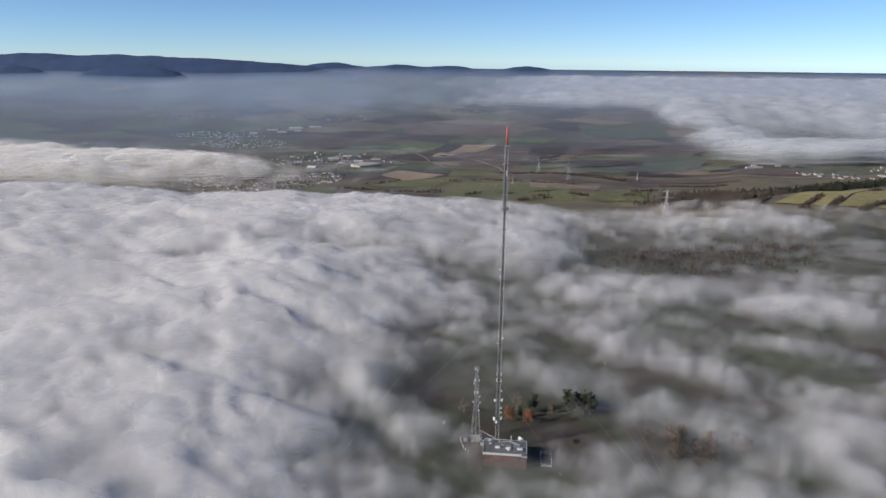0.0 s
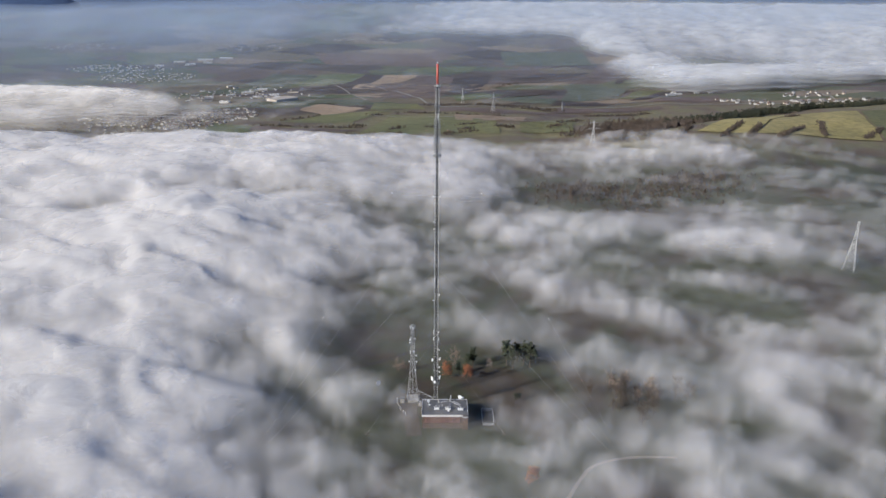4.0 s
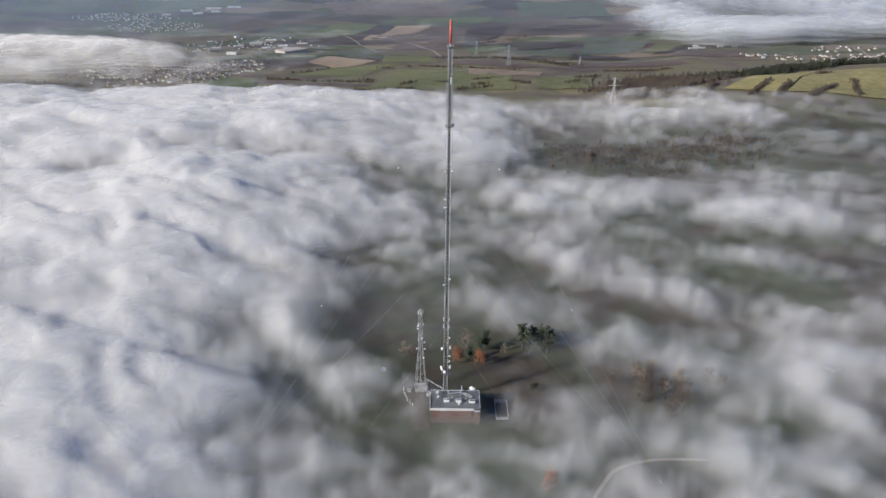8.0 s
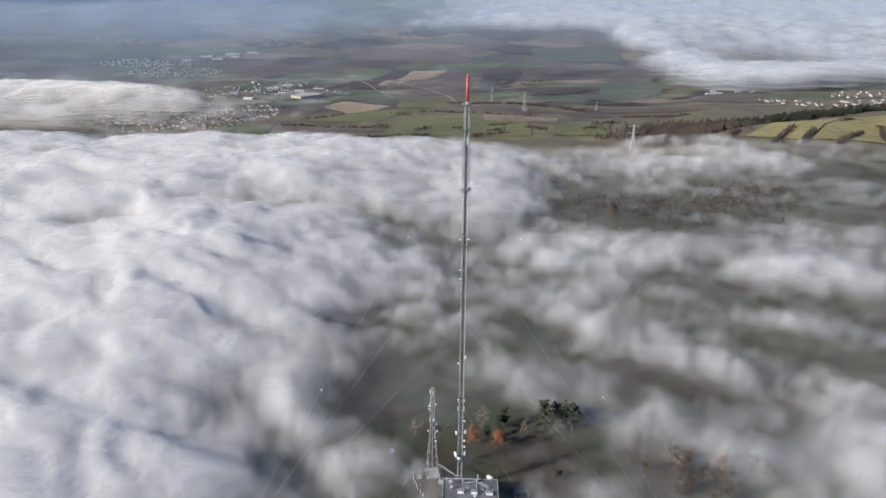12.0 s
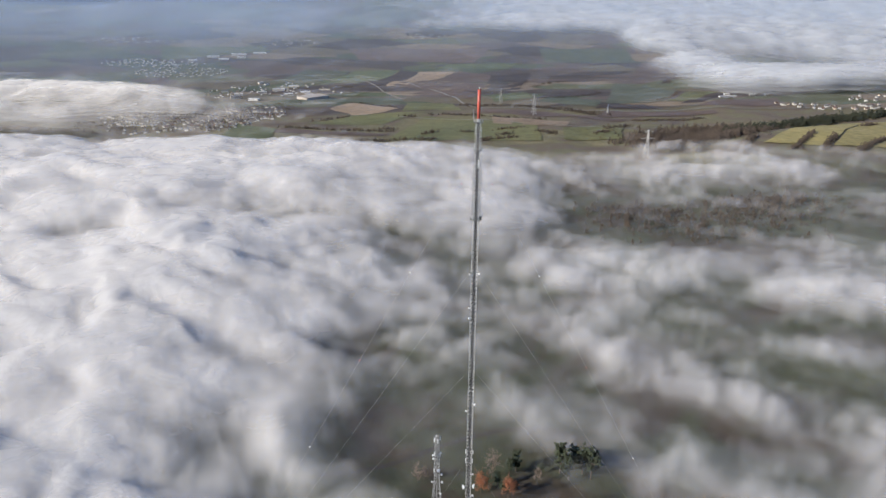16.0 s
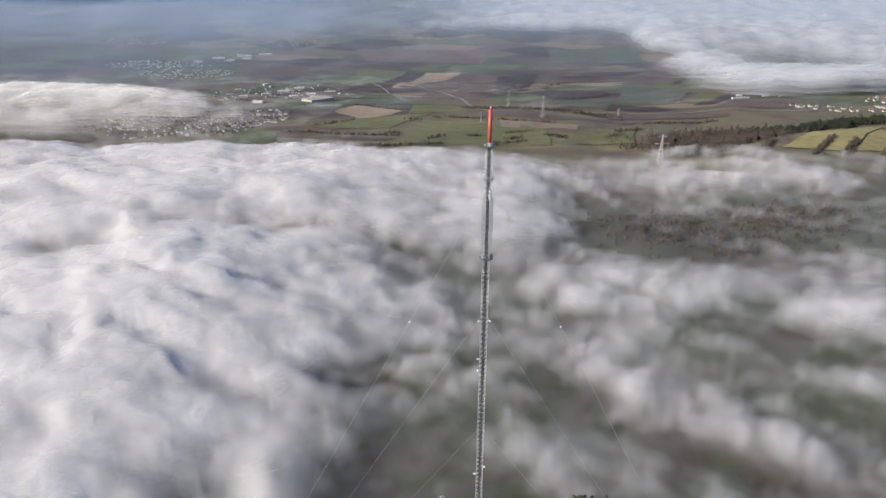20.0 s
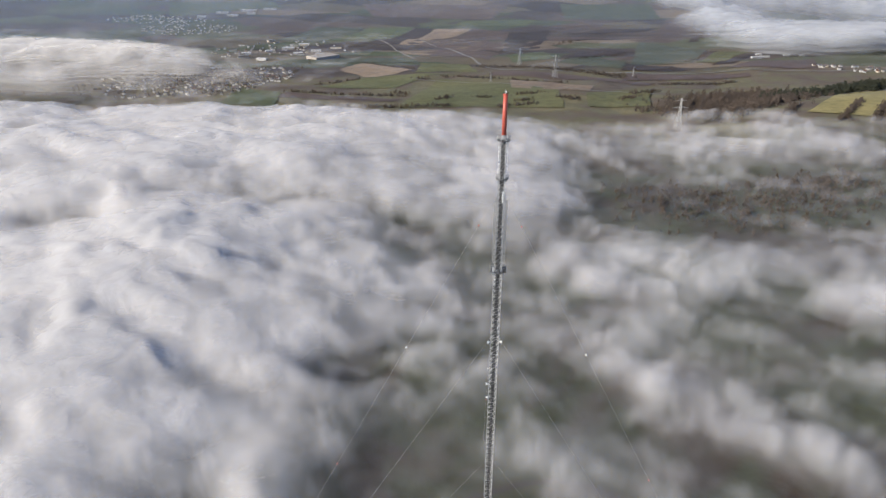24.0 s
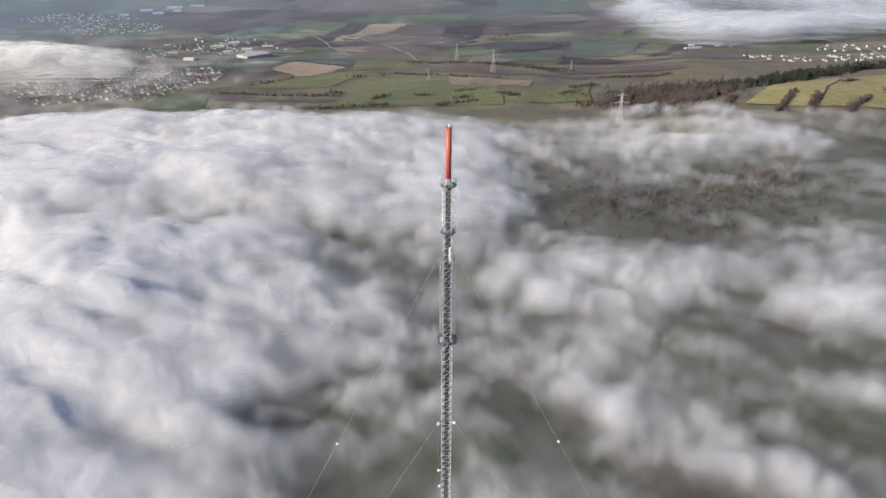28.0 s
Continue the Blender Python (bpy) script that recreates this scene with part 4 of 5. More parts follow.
# ---- transmitter building ----
station = thing("transmitter_building", (0, 0, 0), "low flat-roofed brick transmitter building with plant on its roof", "building")
BX0, BX1, BY0, BY1, BH = -6.4, 14.7, -14.6, -1.6, 7.3
b = bm_of()
box(b, BX0 + 0.3, BX1 - 0.3, BY0 + 0.5, BY1 - 0.2, -0.6, BH - 0.35)
part("wall", b, brick_mat, station, "dark red-brown brick walls")
b = bm_of()
box(b, BX0, BX1, BY0 + 0.1, BY1, BH - 0.35, BH, 0.04)
part("roof", b, roof_felt, station, "grey felt flat roof")
b = bm_of()
box(b, BX0 - 0.05, BX1 - 2.6, BY0 - 0.15, BY0 + 0.097, BH - 0.75, BH + 0.32, 0.03)
part("fascia", b, fascia_mat, station, "pale fascia band along the front")
for x0, x1, y0, y1 in ((BX0 - 0.02, BX0 + 0.2, BY0 + 0.1, BY1), (BX1 - 0.2, BX1 + 0.02, BY0 + 0.8, BY1), (BX0 + 0.203, BX1 - 0.203, BY1 - 0.2, BY1 + 0.02)):
    b = bm_of()
    box(b, x0, x1, y0, y1, BH + 0.003, BH + 0.28, 0.02)
    part("parapet", b, grey_panel, station, "low metal roof edge")
b = bm_of()
box(b, 12.2, 14.6, BY0 - 0.6, BY0 + 0.5, -0.4, BH - 0.9, 0.04)
part("stair_bay", b, brick_mat, station)
b = bm_of()
box(b, 12.1, 14.7, BY0 - 0.7, BY0 + 0.097, BH - 0.9, BH - 0.6, 0.03)
part("canopy", b, grey_panel, station)
slat = None
for i in range(22):
    m = Matrix.Translation((BX0 + 1.6 + i * 0.74, BY0 + 0.36, 0))
    if slat is None:
        b = bm_of()
        box(b, -0.2, 0.2, -0.18, 0.14, 3.2, BH - 0.8, 0.03)
        slat = part("louvre", b, louvre_mat, station, "brown upright louvre")
        slat.matrix_basis = m
    else:
        share("louvre", slat.data, m, station)


def roof_unit(x, y, w, d, h, turn=0.0):
    u = thing("air_conditioner", (x, y, BH), "white box-shaped air conditioner on the roof", "air conditioner", "rooftop cooling units", turn)
    b = bm_of()
    box(b, -w / 2, w / 2, -d / 2, d / 2, 0.25, h, 0.05)
    part("casing", b, white_paint, u)
    for s in (-1, 1):
        b = bm_of()
        bmesh.ops.create_cone(b, cap_ends=True, segments=18, radius1=d * 0.3, radius2=d * 0.3, depth=0.1, matrix=Matrix.Translation((s * w * 0.24, 0, h + 0.04)))
        part("fan_grille", b, dark_steel, u, "dark fan grille")
    for sx in (-1, 1):
        for sy in (-1, 1):
            b = bm_of()
            box(b, sx * w * 0.42 - 0.05, sx * w * 0.42 + 0.05, sy * d * 0.4 - 0.05, sy * d * 0.4 + 0.05, 0, 0.25)
            part("foot", b, galv, u)


roof_unit(0.4, -9.6, 2.3, 1.5, 1.2)
roof_unit(5.6, -9.8, 2.3, 1.5, 1.2)
roof_unit(11.3, -10.2, 2.5, 1.5, 1.2)
for x, y, r, h, a in ((-3.6, -4.8, 0.75, 1.6, 20), (-3.3, -7.4, 0.5, 1.2, 40), (11.4, -1.9, 0.9, 1.9, -15), (12.3, -3.0, 0.5, 2.2, 30), (5.7, -11.6, 0.45, 0.9, 0)):
    d = thing("roof_dish", (x, y, BH), "white dish antenna on a short roof stand", "dish antenna", "roof dishes", radians(a))
    b = bm_of()
    bar(b, (0, 0, 0), (0, 0, h), 0.06, 6)
    bar(b, (0.4, 0.3, 0), (0, 0, h * 0.7), 0.035, 5)
    bar(b, (-0.4, 0.3, 0), (0, 0, h * 0.7), 0.035, 5)
    part("stand", b, galv, d)
    b = bm_of()
    dish(b, r, 0.3)
    p = part("reflector", b, white_paint, d)
    p.location = (0, -0.1, h)
for pts, r, nm in ((((1.2, -4.6), (6.6, -3.4)), 0.16, 0), (((6.6, -3.4), (11.0, -7.2)), 0.2, 0), (((8.0, -3.5), (11.6, -6.4)), 0.2, 0), (((6.6, -3.4), (6.4, -9.2)), 0.1, 0)):
    t = thing("cable_tray", (pts[0][0], pts[0][1], BH), "pale metal cable tray running over the roof", "cable tray", "roof cable trays")
    dx, dy = pts[1][0] - pts[0][0], pts[1][1] - pts[0][1]
    L = math.hypot(dx, dy)
    t.rotation_euler.z = math.atan2(dy, dx)
    b = bm_of()
    box(b, 0, L, -r, r, 0.35, 0.47, 0.02)
    part("tray", b, grey_panel, t)
    b = bm_of()
    for i in range(int(L / 1.4) + 1):
        box(b, i * 1.4, i * 1.4 + 0.1, -r, r, 0, 0.35)
    part("stand", b, galv, t)
for x, y, s, h in ((7.0, -1.6 - 1.2, 0.5, 3.0), (6.5, -3.2, 0.45, 0.9), (1.2, -3.2, 0.5, 0.7), (8.8, -8.0, 0.3, 0.6), (-4.9, -2.4, 0.4, 0.8), (9.0, -5.8, 0.3, 0.5), (3.0, -7.0, 0.3, 0.5)):
    v = thing("roof_vent", (x, y, BH), "small grey ventilation stack on the roof", "roof vent", "roof vents")
    b = bm_of()
    box(b, -s / 2, s / 2, -s / 2, s / 2, 0, h, 0.03)
    part("stack", b, grey_panel, v)
    b = bm_of()
    box(b, -s * 0.65, s * 0.65, -s * 0.65, s * 0.65, h + 0.06, h + 0.14, 0.02)
    box(b, -s * 0.3, s * 0.3, -s * 0.3, s * 0.3, h, h + 0.06)
    part("cap", b, galv, v)
# cable bridge from the tower to the mast and roof
for (x0, y0, z0), (x1, y1, z1), nm in (((-8.6, 8.2, 6.2), (-0.9, 0.8, 6.4), 0), ((-10.0, 7.0, 2.4), (-6.5, -3.4, 6.9), 0)):
    br = thing("cable_bridge", (x0, y0, z0), "galvanised cable bridge between tower and mast", "cable bridge", "cable bridges")
    d = Vector((x1 - x0, y1 - y0, z1 - z0))
    side = Vector((-d.y, d.x, 0)).normalized() * 0.25
    b = bm_of()
    for s in (-1, 1):
        bar(b, side * s, d + side * s, 0.07, 5)
    for i in range(13):
        bar(b, d * (i / 12) - side, d * (i / 12) + side, 0.04, 4)
    part("deck", b, grey_panel, br)
    b = bm_of()
    for f in (0.08, 0.92):
        p = d * f
        bar(b, p, (p.x, p.y, -z0), 0.07, 5)
    part("support", b, galv, br)
# paved yard, low stores, fence
for x, y, w, d, h in ((-16.2, 7.6, 2.0, 2.4, 2.4), (-7.6, 4.4, 1.8, 1.8, 2.2)):
    s = thing("equipment_shelter", (x, y, 0.08), "small pale equipment shelter beside the lattice tower", "shelter", "equipment shelters")
    b = bm_of()
    box(b, -w / 2, w / 2, -d / 2, d / 2, 0, h, 0.05)
    part("body", b, concrete, s)
    b = bm_of()
    box(b, -w / 2 - 0.12, w / 2 + 0.12, -d / 2 - 0.12, d / 2 + 0.12, h + 0.002, h + 0.14, 0.03)
    part("roof", b, roof_felt, s)
    b = bm_of()
    box(b, -0.4, 0.4, -d / 2 - 0.06, -d / 2 - 0.004, 0.1, 2.0, 0.01)
    part("door", b, grey_panel, s)
for i, (x, y) in enumerate(((-18.8, 8.6), (-18.6, 6.2), (-17.2, 1.8), (-16.6, 0.0), (-15.4, -1.8), (-14.2, -3.6), (-17.9, 4.0))):
    p = thing("bollard_light", (x, y, 0.08), "white marker post at the yard's edge", "marker post", "yard marker posts")
    b = bm_of()
    bar(b, (0, 0, 0), (0, 0, 1.5), 0.14, 8)
    part("post", b, white_paint, p)
    b = bm_of()
    bmesh.ops.create_uvsphere(b, u_segments=8, v_segments=6, radius=0.18, matrix=Matrix.Translation((0, 0, 1.55)))
    part("cap", b, white_paint, p)
# steel frame store on the far side
store = thing("fenced_pen", (24.3, -6.4, 0), "open rectangular pen fenced with pale metal rails", "pen")
b = bm_of()
box(b, -2.7, 2.7, -5.9, 5.9, -0.3, 0.1, 0.02)
part("floor", b, mud, store)
for x0, y0, x1, y1 in ((-2.6, -5.8, 2.6, -5.8), (-2.6, 5.8, 2.6, 5.8), (-2.6, -5.8, -2.6, 5.8), (2.6, -5.8, 2.6, 5.8)):
    for h in (0.5, 1.0, 1.5, 2.0):
        b = bm_of()
        bar(b, (x0, y0, h), (x1, y1, h), 0.06, 5)
        part("rail", b, galv, store)
    for f in (0, 0.25, 0.5, 0.75):
        b = bm_of()
        bar(b, (x0 + (x1 - x0) * f, y0 + (y1 - y0) * f, 0), (x0 + (x1 - x0) * f, y0 + (y1 - y0) * f, 2.1), 0.08, 6)
        part("post", b, galv, store)
b = bm_of()
box(b, -2.5, 2.5, -5.6, -5.0, 0.1, 0.9, 0.05)
part("bin", b, grey_panel, store, "pale metal bin inside the pen")
gd = thing("ground_dish", (-28.8, 21.0, level(-28.8, 21.0)), "large white satellite dish standing in the grass", "dish antenna", turn=radians(25))
b = bm_of()
bar(b, (0, 0.4, -0.3), (0, 0.2, 1.8), 0.14, 8)
part("pedestal", b, galv, gd)
b = bm_of()
bmesh.ops.create_uvsphere(b, u_segments=20, v_segments=12, radius=2.2)
bmesh.ops.delete(b, geom=[v for v in b.verts if v.co.z > -1.55], context="VERTS")
bmesh.ops.solidify(b, geom=b.faces[:], thickness=0.06)
p = part("reflector", b, white_paint, gd, "", True)
p.matrix_basis = Matrix.Translation((0, -0.9, 2.6)) @ Matrix.Rotation(radians(-105), 4, "X") @ Matrix.Scale(0.7, 4) @ Matrix.Scale(-1, 4, (0, 0, 1))


# ---- lanes ----
def lane(name, pts, width, material, label, up=0.12, kind="structure"):
    """A strip laid on the land along a smooth line."""
    P = [np.array(p, float) for p in pts]
    line = []
    for i in range(len(P) - 1):
        a, b_, c, d = P[max(i - 1, 0)], P[i], P[i + 1], P[min(i + 2, len(P) - 1)]
        for s in range(14):
            t = s / 14
            line.append(0.5 * (2 * b_ + (c - a) * t + (2 * a - 5 * b_ + 4 * c - d) * t * t + (3 * b_ - a - 3 * c + d) * t ** 3))
    line.append(P[-1])
    b = bm_of()
    rows = []
    for i, p in enumerate(line):
        d = line[min(i + 1, len(line) - 1)] - line[max(i - 1, 0)]
        s = np.array((-d[1], d[0])) / max(np.hypot(*d), 1e-6) * width / 2
        rows.append([b.verts.new((*(p + s * f), level(*(p + s * f)) + up)) for f in (-1, -0.33, 0.33, 1)])
    for u, v in zip(rows, rows[1:]):
        for k in range(3):
            b.faces.new((u[k], u[k + 1], v[k + 1], v[k]))
    return tagged(mesh_ob(name, b, material), label, "road", kind=kind)


lane("yard", [(-13.5, 15), (-13, 6), (-12.2, -4), (-10.8, -12), (-9.6, -20)], 7.0, dirt, "worn dirt yard beside the transmitter building")
lane("track", [(35, -78), (50, -64), (58, -52), (67, -41), (83, -35.5), (104, -35)], 1.6, track_mat, "pale curving gravel track on the hilltop")
lane("track", [(-60, 36), (-34, 44), (-8, 60), (20, 72), (43, 70), (64, 50)], 2.6, mud, "dark muddy path round the mast clearing")


# ---- trees by the mast ----
def clump_mesh(centres, sizes, seed, squash=0.7):
    """Small ragged clumps, each a bent eight-sided stone shape, as one mesh."""
    rs = np.random.RandomState(seed)
    base = np.array([(1, 0, 0), (-1, 0, 0), (0, 1, 0), (0, -1, 0), (0, 0, 1), (0, 0, -1)], float)
    tri = np.array([(0, 2, 4), (2, 1, 4), (1, 3, 4), (3, 0, 4), (2, 0, 5), (1, 2, 5), (3, 1, 5), (0, 3, 5)])
    n = len(centres)
    ang = rs.rand(n) * 6.28
    v = base[None] * (0.6 + 0.8 * rs.rand(n, 6, 1)) * np.asarray(sizes)[:, None, None]
    v[:, :, 2] *= squash
    c, s = np.cos(ang)[:, None], np.sin(ang)[:, None]
    x = v[:, :, 0] * c - v[:, :, 1] * s
    y = v[:, :, 0] * s + v[:, :, 1] * c
    v = np.stack([x, y, v[:, :, 2]], -1) + np.asarray(centres)[:, None, :]
    f = (tri[None] + 6 * np.arange(n)[:, None, None]).reshape(-1, 3)
    me = bpy.data.meshes.new("clumps")
    me.from_pydata(v.reshape(-1, 3).tolist(), [], f.tolist())
    return me


def trunk_bm(h, r, rs, limbs, lean=0.06, start=0.3, reach=0.3):
    b = bm_of()
    pts = [Vector((rs.randn() * lean * i, rs.randn() * lean * i, h * i / 5)) for i in range(6)]
    for i in range(5):
        bar(b, pts[i], pts[i + 1], r * (1 - i / 5.4), 6, r * (1 - (i + 1) / 5.4))
    tips = []
    for k in range(limbs):
        f = start + (0.95 - start) * rs.rand()
        i = min(4, int(f * 5))
        p = pts[i].lerp(pts[i + 1], f * 5 - i)
        a = rs.rand() * 6.28
        L = h * reach * (0.5 + 0.6 * rs.rand()) * (1.15 - 0.6 * f)
        q = p + Vector((math.cos(a) * L, math.sin(a) * L, L * (0.35 + 0.6 * rs.rand())))
        bar(b, p, q, r * 0.3, 4, r * 0.08)
        tips.append((p, q))
    return b, tips


def pine(name, x, y, h, seed, label):
    rs = np.random.RandomState(seed)
    t = thing(name, (x, y, level(x, y)), label, "tree", "pines by the mast")
    b, tips = trunk_bm(h, h * 0.022, rs, 26, 0.03, 0.28, 0.26)
    part("trunk", b, bark, t)
    cs, ss = [], []
    for p, q in tips:
        for i in range(9):
            f = 0.35 + 0.7 * rs.rand()
            c = p.lerp(q, f) + Vector(rs.randn(3) * h * 0.022)
            cs.append(c), ss.append(h * (0.03 + 0.03 * rs.rand()))
    for i in range(50):
        f = rs.rand()
        cs.append(Vector((rs.randn() * h * 0.05 * (1.2 - f), rs.randn() * h * 0.05 * (1.2 - f), h * (0.45 + 0.56 * f)))), ss.append(h * 0.03)
    me = clump_mesh(cs, ss, seed)
    me.materials.append(needle)
    share("crown", me, Matrix.Identity(4), t, "dark green needle crown")


def bare_tree(name, x, y, h, seed, label, twig, group):
    """A leafless or nearly leafless tree: trunk, limbs and a loose cloud of fine twigs."""
    rs = np.random.RandomState(seed)
    t = thing(name, (x, y, level(x, y)), label, "tree", group)
    b, tips = trunk_bm(h, h * 0.016, rs, 22, 0.05, 0.2, 0.36)
    part("trunk", b, bark, t)
    b = bm_of()
    for p, q in tips:
        for i in range(7):
            s = p.lerp(q, 0.3 + 0.7 * rs.rand())
            e = s + Vector((rs.randn() * 0.09 * h, rs.randn() * 0.09 * h, abs(rs.randn()) * 0.10 * h + 0.03 * h))
            bar(b, s, e, h * 0.0042, 3, h * 0.0016)
            for u in range(2):
                s2 = s.lerp(e, 0.3 + 0.6 * rs.rand())
                bar(b, s2, s2 + Vector(rs.randn(3) * 0.04 * h) + Vector((0, 0, 0.04 * h)), h * 0.003, 3, h * 0.0012)
    part("crown", b, twig, t, "fine bare twigs")
    if twig == rust_leaf:
        cs, ss = [], []
        for p, q in tips:
            for i in range(12):
                cs.append(p.lerp(q, 0.3 + 0.8 * rs.rand()) + Vector(rs.randn(3) * h * 0.05)), ss.append(h * (0.012 + 0.02 * rs.rand()))
        me = clump_mesh(cs, ss, seed)
        me.materials.append(rust_leaf)
        share("foliage", me, Matrix.Identity(4), t, "withered russet leaves")


rs = np.random.RandomState(5)
for i, (x, y, h) in enumerate(((38, 43, 12), (41, 39, 10), (47, 43, 11), (50, 40, 12), (44, 46, 9), (20, 43, 9), (17, 40, 7), (12, 33, 6), (14, 30, 5), (39, 8, 4), (41, 9, 3.5), (30, 42, 5), (53, 45, 8))):
    pine("pine_tree", x, y, 1.2 * h, 20 + i, "dark green pine tree in thin fog by the mast")
for i, (x, y, h) in enumerate(((5.3, 29.5, 8.5), (7.2, 31, 7), (16.1, 27.5, 8), (18, 29, 6), (39.5, -52, 8), (41.5, -50, 6), (37.5, -53.5, 6))):
    bare_tree("rust_tree", x, y, h, 60 + i, "russet-brown tree keeping its dead leaves", rust_leaf, "russet trees")
for i, (x, y, h) in enumerate(((10, 39, 11), (-20, 34, 8), (-17.5, 36, 6), (28, 36, 7))):
    bare_tree("bare_tree", x, y, h, 80 + i, "leafless pale-twigged tree on the hilltop", bare_twig, "bare trees by the mast")
for i in range(26):
    x, y = 93 + rs.randn() * 11, 7 + rs.randn() * 8
    bare_tree("bare_tree", x, y, 8 + 4 * rs.rand(), 100 + i, "leafless brown tree in a fog-bound copse", bare_wood if i % 4 else bare_twig, "copse trees")


# ---- fields ----
def field(kind, corners, label, up, n=10):
    """A field laid over the land between four corners."""
    c = [np.array(p, float) for p in corners]
    b = bm_of()
    vs = []
    for j in range(n + 1):
        for i in range(n + 1):
            u, v = i / n, j / n
            p = c[0] * (1 - u) * (1 - v) + c[1] * u * (1 - v) + c[2] * u * v + c[3] * (1 - u) * v
            e = min(u, v, 1 - u, 1 - v)
            p = p + 5 * np.array((float(fbm(p[0], p[1], 60, 501, 2)), float(fbm(p[0], p[1], 60, 502, 2)))) * (1 if e == 0 else 0)
            vs.append(b.verts.new((*p, level(*p) + up)))
    w = n + 1
    for j in range(n):
        for i in range(n):
            b.faces.new((vs[j * w + i], vs[j * w + i + 1], vs[(j + 1) * w + i + 1], vs[(j + 1) * w + i]))
    ob = mesh_ob("field", b, FIELD[kind], True)
    return tagged(ob, label, "field", "valley fields", "structure")


NAMES = {"green": "green winter crop field in the valley", "bluegreen": "dull blue-green young crop field", "plough": "dark ploughed field of bare soil",
         "soil": "brown harrowed field", "tan": "pale tan stubble field", "pasture": "rough olive pasture slope", "gold": "sunlit dry yellow grass slope"}
lift = 0.5
for kind, *corners in (
        ("tan", (-272, 2050), (-211, 2048), (-62, 2667), (-203, 2659)),
        ("plough", (-364, 2077), (-273, 2060), (-208, 2658), (-282, 2682)),
        ("green", (-546, 2176), (-366, 2095), (-284, 2696), (-467, 2660)),
        ("bluegreen", (-706, 2182), (-541, 2113), (-479, 2660), (-670, 2670)),
        ("soil", (-211, 2040), (33, 1782), (78, 2592), (-51, 2682)),
        ("plough", (38, 1782), (144, 1872), (235, 2662), (77, 2558)),
        ("tan", (-237, 1823), (-164, 1784), (-145, 1840), (-241, 1883)),
        ("green", (-337, 1767), (-226, 1754), (-247, 1882), (-321, 1860)),
        ("soil", (-149, 1795), (3, 1532), (33, 1754), (-136, 1953)),
        ("tan", (-328, 1420), (-217, 1228), (-162, 1376), (-300, 1551)),
        ("pasture", (-297, 1051), (-158, 1074), (-94, 1292), (-241, 1212)),
        ("bluegreen", (-410, 1554), (-167, 1577), (-208, 1701), (-380, 1676)),
        ("pasture", (-147, 1308), (-20, 1323), (-42, 1475), (-157, 1546)),
        ("soil", (-329, 925), (-142, 880), (-125, 909), (-318, 969)),
        ("pasture", (-128, 831), (109, 845), (112, 1006), (-88, 1198)),
        ("green", (-397, 858), (-302, 822), (-325, 960), (-412, 1029)),
        ("soil", (3, 1214), (279, 1094), (297, 1129), (14, 1292)),
        ("tan", (39, 1017), (163, 983), (175, 1041), (43, 1141)),
        ("green", (53, 1456), (154, 1471), (144, 1761), (51, 1617)),
        ("bluegreen", (147, 1398), (267, 1299), (303, 1433), (186, 1481)),
        ("plough", (262, 1273), (394, 1298), (381, 1358), (281, 1316)),
        ("bluegreen", (297, 1372), (428, 1385), (573, 1784), (446, 2029)),
        ("plough", (146, 1449), (354, 1746), (340, 1881), (185, 1590)),
        ("plough", (577, 1996), (613, 2011), (655, 2135), (601, 2048)),
        ("plough", (284, 2544), (567, 2630), (664, 2739), (427, 2686)),
        ("pasture", (433, 1382), (481, 1372), (668, 1745), (581, 1717)),
        ("plough", (457, 1347), (505, 1357), (674, 1701), (625, 1623)),
        ("soil", (477, 1303), (644, 1288), (715, 1478), (576, 1413)),
        ("soil", (-487, 2933), (15, 2877), (91, 3224), (-582, 3215)),
        ("green", (-142, 2737), (147, 2727), (200, 2876), (-101, 2840)),
        ("bluegreen", (319, 2916), (723, 2966), (740, 3294), (325, 3262)),
        ("soil", (625, 2607), (778, 2559), (884, 2959), (746, 2966)),
        ("soil", (244, 1165), (486, 1199), (488, 1235), (267, 1235)),
        ("pasture", (142, 859), (230, 863), (265, 1027), (156, 964)),
        ("green", (-1335, 2852), (-922, 3108), (-1013, 3248), (-1471, 3181)),
        ("gold", (380, 715), (450, 690), (600, 900), (540, 930)),
        ("gold", (455, 690), (640, 690), (720, 900), (606, 905)),
        ("pasture", (645, 690), (900, 740), (950, 930), (725, 900))):
    lift += 0.02
    field(kind, corners, NAMES[kind], lift)
lane("road", [(-369, 2389), (-113, 1933), (10, 1367), (130, 1270), (322, 1244), (470, 1263), (600, 1262), (760, 1250)], 5, asphalt, "grey country road across the valley", 1.2)
lane("road", [(560, 2150), (936, 1709), (955, 1480), (911, 1294)], 5, asphalt, "pale country road to the village", 1.2)
lane("track", [(-140, 1180), (-40, 1130), (60, 1050), (150, 1000), (260, 960)], 4, track_mat, "pale farm track over the pasture", 1.3)
lane("track", [(-560, 2400), (-337, 2130), (-250, 1880), (-180, 1650)], 6, track_mat, "pale farm track between fields", 1.3)


